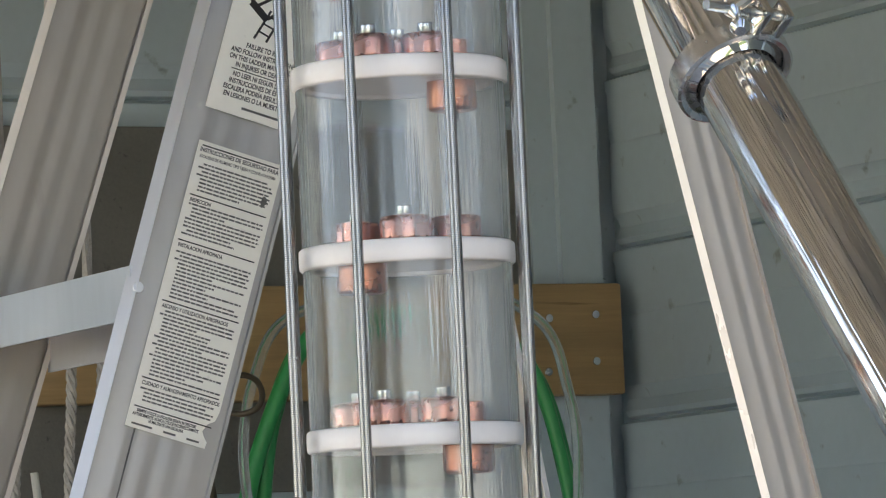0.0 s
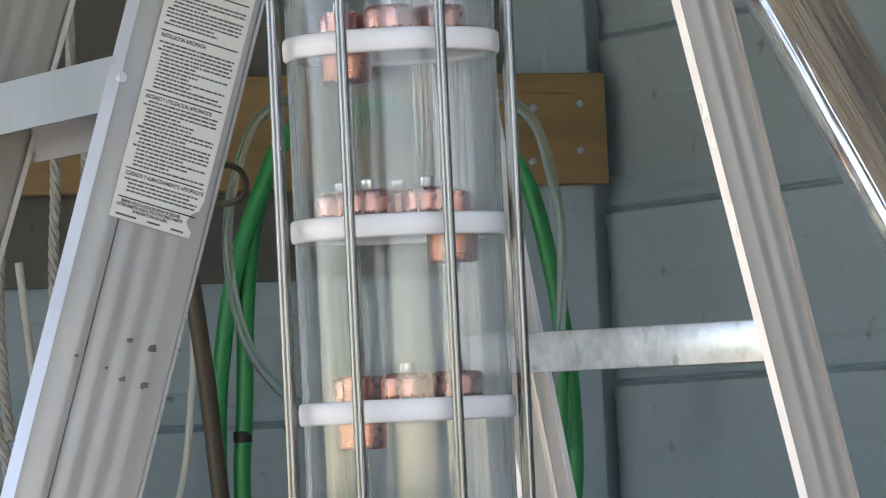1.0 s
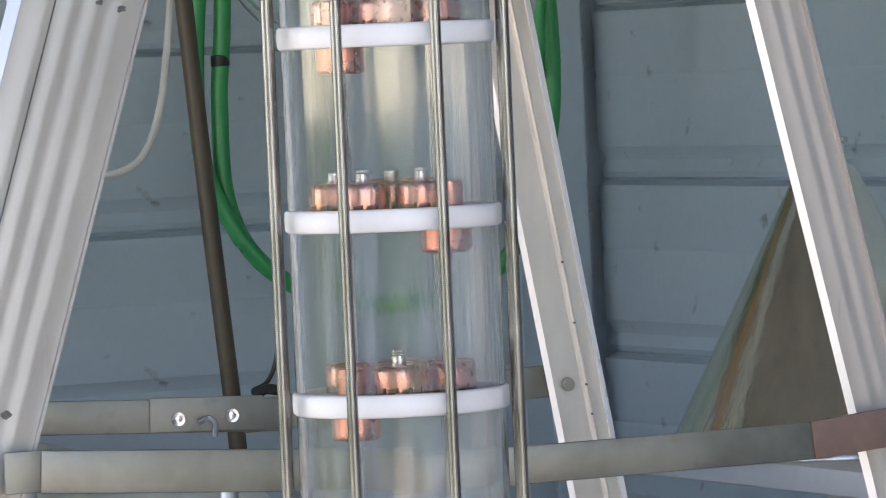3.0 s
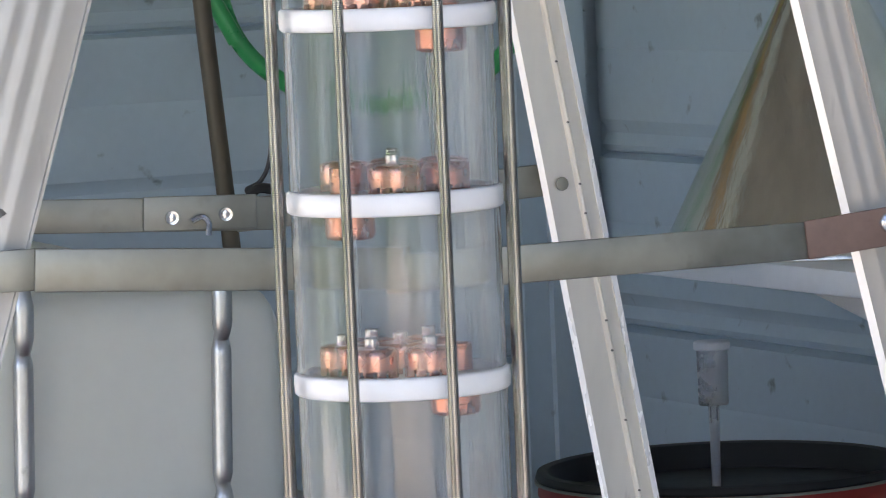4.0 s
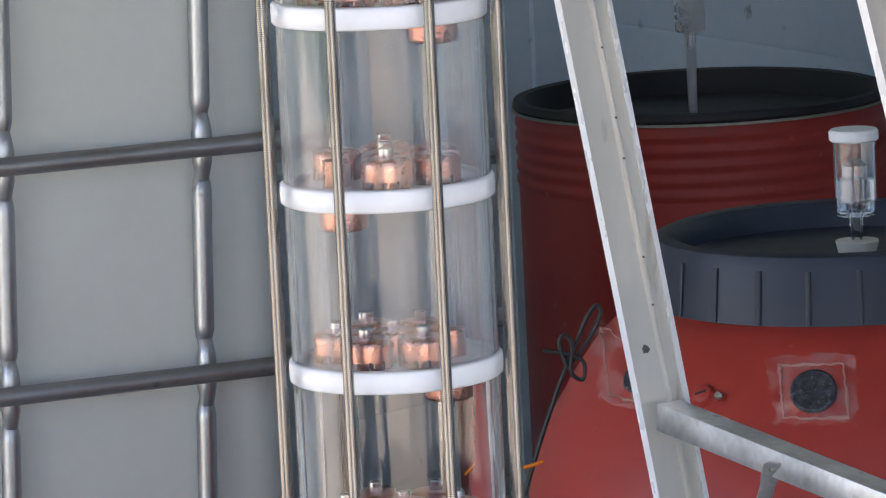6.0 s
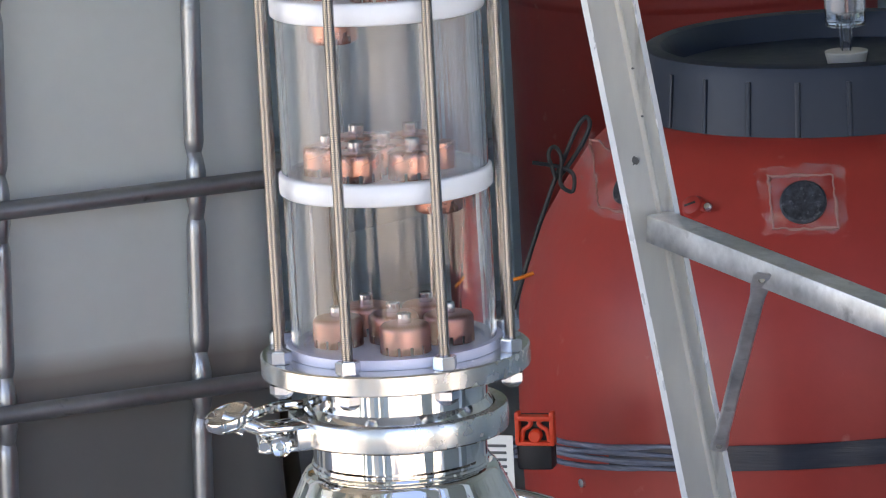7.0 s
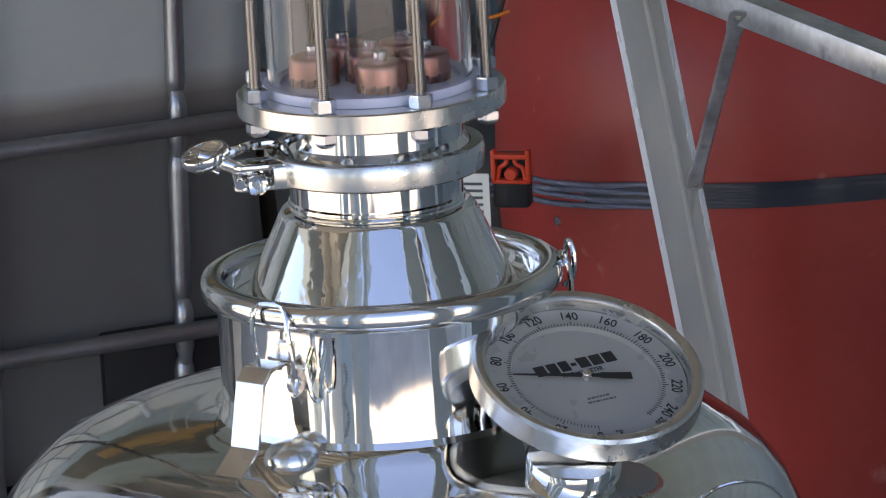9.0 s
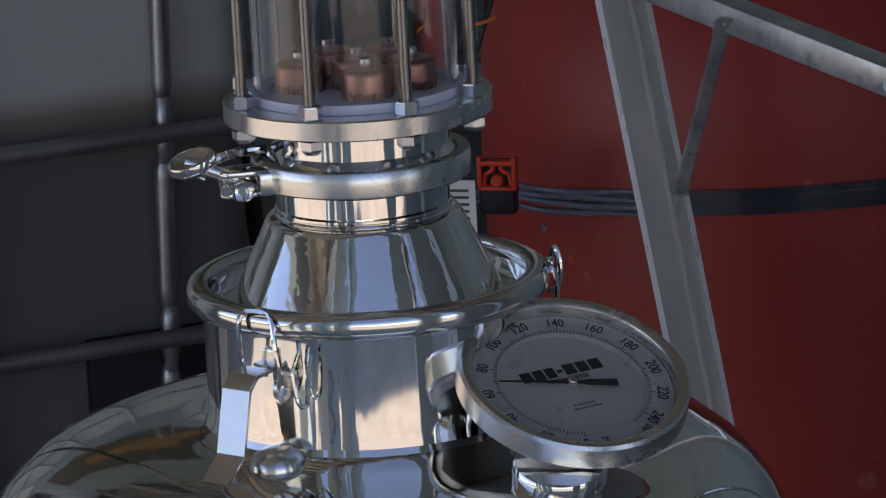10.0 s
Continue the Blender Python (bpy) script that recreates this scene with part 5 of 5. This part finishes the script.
for x, z, r in ((0.361, 0.8500, 0.0205), (0.216, 0.8540, 0.0185)):
    p, n = on_drum(x, z)
    m = along(p, n)
    vent = part("vent", turned([(0, 0.0022), (r * 0.80, 0.0026), (r * 0.90, 0.0032), (r, 0.002), (r, -0.006), (0, -0.006)], 40, m=m), MESH_VENT, drum, "round dark mesh vent sealed in glue")
    bm = bmesh.new()
    N = 14
    grid = {}
    for i in range(N + 1):
        for j in range(N + 1):
            gx, gz = 2 * i / N - 1, 2 * j / N - 1
            edge = i in (0, N) or j in (0, N)
            q, qn = on_drum(x + gx * 0.0365 + (RNG.uniform(-.004, .004) if edge else 0), z + 0.001 + gz * 0.0265 + (RNG.uniform(-.003, .003) if edge else 0), 0.0006)
            grid[i, j] = bm.verts.new(q)
    for i in range(N):
        for j in range(N):
            bm.faces.new((grid[i, j], grid[i + 1, j], grid[i + 1, j + 1], grid[i, j + 1]))
    part("sealant_film", bm, FILM, vent, "smeared translucent sealant film")
    bm = bmesh.new()
    pts = []
    hw, hz = 0.0275, 0.0205
    for k in range(61):
        s = k / 60 * 4
        side, f = int(min(s, 3.999)), s - int(min(s, 3.999))
        q = ((-hw + 2 * hw * f, -hz), (hw, -hz + 2 * hz * f), (hw - 2 * hw * f, hz), (-hw, hz - 2 * hz * f))[side]
        pts.append(on_drum(x + q[0] + RNG.uniform(-.0009, .0009), z + q[1] + RNG.uniform(-.0009, .0009), 0.0004)[0])
    sweep(bm, pts, [0.0008 + 0.0012 * abs(math.sin(k * 0.37) * math.sin(k * 0.11)) for k in range(61)], 6)
    part("sealant_bead", bm, GLUE, vent, "ragged bead of clear sealant")
p, n = on_drum(0.268, 0.8440)
m = along(p, n)
part("plug", turned([(0, 0.0075), (0.0060, 0.0072), (0.0088, 0.0055), (0.0096, 0.002), (0.0112, 0.0)], 28, m=m), RED_DRUM, drum, "small round red plug")
part("plug_slot", box(bmesh.new(), m @ pose(0, 0, 0, 0, 0, 25), -0.0055, 0.0055, -0.0011, 0.0011, 0.0066, 0.0078, 0.0003), BLACK, drum)
part("tab", box(bmesh.new(), m, 0.008, 0.018, -0.0035, 0.0035, -0.001, 0.003, 0.001), RED_DRUM, drum)
part("screw", turned([(0, 0.0062), (0.003, 0.0058), (0.0042, 0.004), (0.0045, 0.002)], 14, m=m @ pose(0.0165, 0, 0)), ZINC, drum)
p, n = on_drum(0.161, 0.594)
part("screw", turned([(0, 0.003), (0.004, 0.0025), (0.0045, 0)], 14, m=along(p, n)), ZINC, drum)

BC = Vector((0.412, 3.36, 0))
drum2 = thing("plastic_drum", BC, "red ridged open-top drum with a recessed black lid", "drum", "red drums")
prof2 = [(0, 0.0), (0.225, 0.0), (0.238, 0.02), (0.240, 0.735), *[(0.240 + d, z + h) for z in (0.744, 0.763, 0.782, 0.801, 0.820) for h, d in ((-0.007, 0), (-0.003, 0.0024), (0.003, 0.0024), (0.007, 0))], (0.240, 0.832), (0.238, 0.836), (0.232, 0.836), (0.230, 0.80), (0, 0.80)]
part("body", turned(prof2, 96, BC), RED_DRUM, drum2, "", 0.9)
part("lid", turned([(0.236, 0.8365), (0.243, 0.8365), (0.245, 0.840), (0.2425, 0.8475), (0.236, 0.8495), (0.229, 0.847), (0.224, 0.832), (0.220, 0.815), (0, 0.815)], 96, BC), LID_IN, drum2, "dusty black recessed lid", 0.7)
part("band", turned([(0.2425, 0.8330), (0.2462, 0.8330), (0.2462, 0.8362), (0.2425, 0.8362)], 96, BC, closed=True), GALV, drum2, "thin bright ring")


def airlock(base, z0, s, tall, label):
    t = thing("airlock", base, label, "airlock", "airlocks")
    clear = CLEAR if tall == 0 else CLEAR_FROST
    part("bung", turned([(0, z0), (0.0165 * s, z0), (0.019 * s, z0 + 0.011 * s), (0.0185 * s, z0 + 0.012 * s), (0, z0 + 0.012 * s)], 32, base), BUNG if tall == 0 else clear, t, "rubber bung")
    h = z0 + tall
    part("stem", turned([(0.0028 * s, z0 + 0.010 * s), (0.0052 * s, z0 + 0.010 * s), (0.0066 * s, h + 0.045 * s), (0.0032 * s, h + 0.045 * s)], 24, base, closed=True), clear, t)
    b = part("chamber", turned([(0.004 * s, h + 0.034 * s), (0.0165 * s, h + 0.034 * s), (0.0178 * s, h + 0.036 * s), (0.0185 * s, h + 0.100 * s), (0.0172 * s, h + 0.100 * s), (0.0165 * s, h + 0.038 * s), (0.004 * s, h + 0.037 * s)], 40, base, closed=True), clear, t, "clear plastic chamber", 0.3)
    part("float", turned([(0.0045 * s, h + 0.040 * s), (0.0110 * s, h + 0.040 * s), (0.0110 * s, h + 0.078 * s), (0.004 * s, h + 0.084 * s)], 32, base), clear, b)
    if tall == 0:
        part("water", turned([(0, h + 0.0385 * s), (0.0162 * s, h + 0.0385 * s), (0.0166 * s, h + 0.066 * s), (0, h + 0.066 * s)], 32, base), WATER, b)
    part("cap", turned([(0, h + 0.110 * s), (0.0200 * s, h + 0.110 * s), (0.0218 * s, h + 0.108 * s), (0.0218 * s, h + 0.101 * s), (0.0200 * s, h + 0.0995 * s), (0.0, h + 0.0995 * s)], 40, base), CAP_WHITE, t, "pale snap cap")
    return t


airlock(Vector((0.424, 1.435, 0)), 0.9349, 1.04, 0.0, "clear plastic fermentation airlock in a cream bung")
airlock(Vector((0.396, 3.26, 0)), 0.8155, 1.08, 0.085, "tall clear plastic airlock standing on the black lid")

# strap round the near drum, bunched beside the column
strap = thing("tie_strap", (FC.x, FC.y - 0.28, 0.645), "black strap pulled tight round the red drum", "strap")


def strap_z(x):
    return float(np.interp(x, (0.06, 0.12, 0.17, 0.22, 0.30, 0.40, 0.50, 0.70), (0.606, 0.613, 0.623, 0.6300, 0.6370, 0.6415, 0.6440, 0.6440)))


bm = bmesh.new()
row = []
for k in range(49):
    x = 0.185 + (0.68 - 0.185) * k / 48
    a0, _ = on_drum(x, strap_z(x) - 0.0112, 0.0022)
    a1, _ = on_drum(x, strap_z(x) + 0.0112, 0.0022)
    row.append((bm.verts.new(a0), bm.verts.new(a1)))
for (a0, a1), (b0, b1) in zip(row, row[1:]):
    bm.faces.new((a0, b0, b1, a1))
ret = bmesh.ops.extrude_face_region(bm, geom=list(bm.faces))
bmesh.ops.translate(bm, verts=[v for v in ret["geom"] if isinstance(v, bmesh.types.BMVert)], vec=(0, -0.0015, 0))
part("band", bm, STRAP, strap)
for k in range(4):
    f = k / 3
    far = 0.285 - 0.05 * RNG.random()
    pts = []
    for j in range(11):
        g = j / 10
        x = far - g * (far - 0.072)
        z = strap_z(x) + (f - 0.5) * 0.0205 * (1 - 0.25 * g ** 1.4) + 0.0009 * math.sin(j * 0.9 + k * 2.3)
        p, n = on_drum(max(x, 0.125), z, 0.0040 + 0.0022 * g + 0.0016 * math.sin(j * 0.8 + k * 1.7) ** 2)
        p.x = x
        pts.append(p)
    part("fold", sweep(bmesh.new(), spline(pts, 4), [0.0008 + 0.0030 * min(1, i / 12) * (1 - 0.5 * (i / 40) ** 2) for i in range(41)], 8, 0.8), FOLD_GLINT, strap)
# orange ratchet box with printed card beside it
rb = thing("orange_clip", (0.105, 1.05, 0.70), "orange plastic clip box on a black holder", "clip")
RM = Matrix.Translation((0.1135, 1.20, -0.04)) @ pose(0, 0, 0, 0, 0, -16)
part("holder", box(bmesh.new(), RM, -0.014, 0.018, 0.004, 0.022, 0.668, 0.716, 0.003), BLACK, rb)
for z0, z1, x0, x1 in ((0.714, 0.7185, -0.0125, 0.0225), (0.692, 0.6955, -0.0125, 0.0225), (0.692, 0.722, -0.0125, -0.0085), (0.692, 0.722, 0.0185, 0.0225)):
    part("frame_bar", box(bmesh.new(), RM, x0, x1, -0.005, 0.005, z0, z1, 0.0010), ORANGE, rb)
for sx in (-1, 1):
    bow = [(0.005 + sx * x, -0.001, z) for x, z in ((0.0135, 0.7165), (0.0060, 0.7150), (0.0035, 0.7115), (0.0060, 0.7085), (0.0100, 0.7060), (0.0115, 0.7010), (0.0125, 0.6940))]
    part("curved_bar", sweep(bmesh.new(), [RM @ Vector(p) for p in spline(bow, 5)], 0.0021, 8), ORANGE, rb)
part("spool", turned([(0, 0.0055), (0.0045, 0.0055), (0.0058, 0.004), (0.0058, -0.003), (0, -0.003)], 24, m=RM @ along((0.005, 0.0, 0.7005), (0, -1, 0))), ORANGE, rb)
card = thing("paper_card", (0.075, 1.0, 0.66), "white printed paper card behind the column", "card")
part("sheet", box(bmesh.new(), RM, -0.058, -0.016, 0.0, 0.0012, 0.63, 0.70), PAPER, card)
bm = bmesh.new()
for k in range(9):
    box(bm, RM, -0.050, -0.022, -0.0006, -0.0001, 0.640 + k * 0.0062, 0.6424 + k * 0.0062)
part("print_row", bm, GREY_INK, card)
# black cable tie with a loose loop
zt = thing("cable_tie", (0.15, 1.03, 0.9), "black plastic cable tie with a loose loop", "cable tie")
ZY = 1.17
bm = sweep(bmesh.new(), spline([(0.1040, ZY, 0.7800), (0.1193, ZY, 0.8250), (0.1345, ZY, 0.8655), (0.1453, ZY, 0.8925), (0.1539, ZY, 0.9105), (0.1645, ZY, 0.9330), (0.1729, ZY, 0.9438), (0.1767, ZY, 0.9375), (0.1702, ZY, 0.9222), (0.1556, ZY, 0.9015), (0.1463, ZY, 0.8925)], 8), 0.0020, 8)
part("strap", bm, BLACK, zt)
bm = sweep(bmesh.new(), spline([(0.1453, ZY - .004, 0.8925), (0.1399, ZY - .004, 0.9132), (0.1452, ZY - .004, 0.9204), (0.1509, ZY - .004, 0.9105), (0.1492, ZY - .004, 0.8880), (0.1590, ZY - .004, 0.8808), (0.1604, ZY - .004, 0.8952), (0.1496, ZY - .004, 0.9024), (0.1258, ZY - .004, 0.9078)], 8), 0.0018, 8)
part("tail", bm, BLACK, zt)
bm = sweep(bmesh.new(), spline([(0.0930, ZY - .02, 0.8060), (0.1030, ZY - .02, 0.8093), (0.1120, ZY - .02, 0.8115), (0.1220, ZY - .02, 0.8148)], 5), 0.0035, 8, 0.5)
solid("orange_tie", bm, ORANGE_TIE, "orange plastic tie beside the black cable tie", "cable tie")

# ---------------------------------------------------------------- shelf with steel cone
sh = thing("wall_shelf", (0.303, 3.35, 1.09), "white wall shelf on thin brackets", "shelf")
SM = Matrix.Translation((0.303, 3.35, 0)) @ Matrix((U, -V, Vector((0, 0, 1)))).transposed().to_4x4()
part("board", box(bmesh.new(), SM, 0, 1.3, 0, 0.47, 1.102, 1.134, 0.003), SHELF, sh)
for u in (0.30, 0.95):
    b = bmesh.new()
    prism(b, [(0.06, 1.102), (0.46, 1.102), (0.46, 0.90), (0.45, 0.90)], SM @ Matrix(((0, 0, 1, u), (1, 0, 0, 0), (0, 1, 0, 0), (0, 0, 0, 1))), SM @ Matrix(((0, 0, 1, u + 0.004), (1, 0, 0, 0), (0, 1, 0, 0), (0, 0, 0, 1))))
    part("bracket", b, SHELF, sh)
CC = Vector((0.550, 3.235, 0))
cone = thing("steel_cone", (0.55, 3.235, 1.134), "large polished stainless steel cone with a small stub on top", "cone")
bm = turned([(0.212, 1.1345), (0.2145, 1.137), (0.2135, 1.144), (0.209, 1.150), (0.038, 1.488), (0.031, 1.494), (0.0, 1.496)], 96, CC)
part("shell", bm, CONE_STEEL, cone)
part("stub", turned([(0.0, 1.490), (0.0075, 1.490), (0.0075, 1.520), (0.012, 1.522), (0.012, 1.528), (0.006, 1.529), (0, 1.529)], 24, CC + Vector((0.018, 0, 0))), STEEL_SATIN, cone)
part("seam", sweep(bmesh.new(), [CC + Vector((0.209 * math.cos(radians(-70)), 0.209 * math.sin(radians(-70)), 1.152)), CC + Vector((0.039 * math.cos(radians(-70)), 0.039 * math.sin(radians(-70)), 1.487))], 0.0014, 6), STEEL_SATIN, cone)
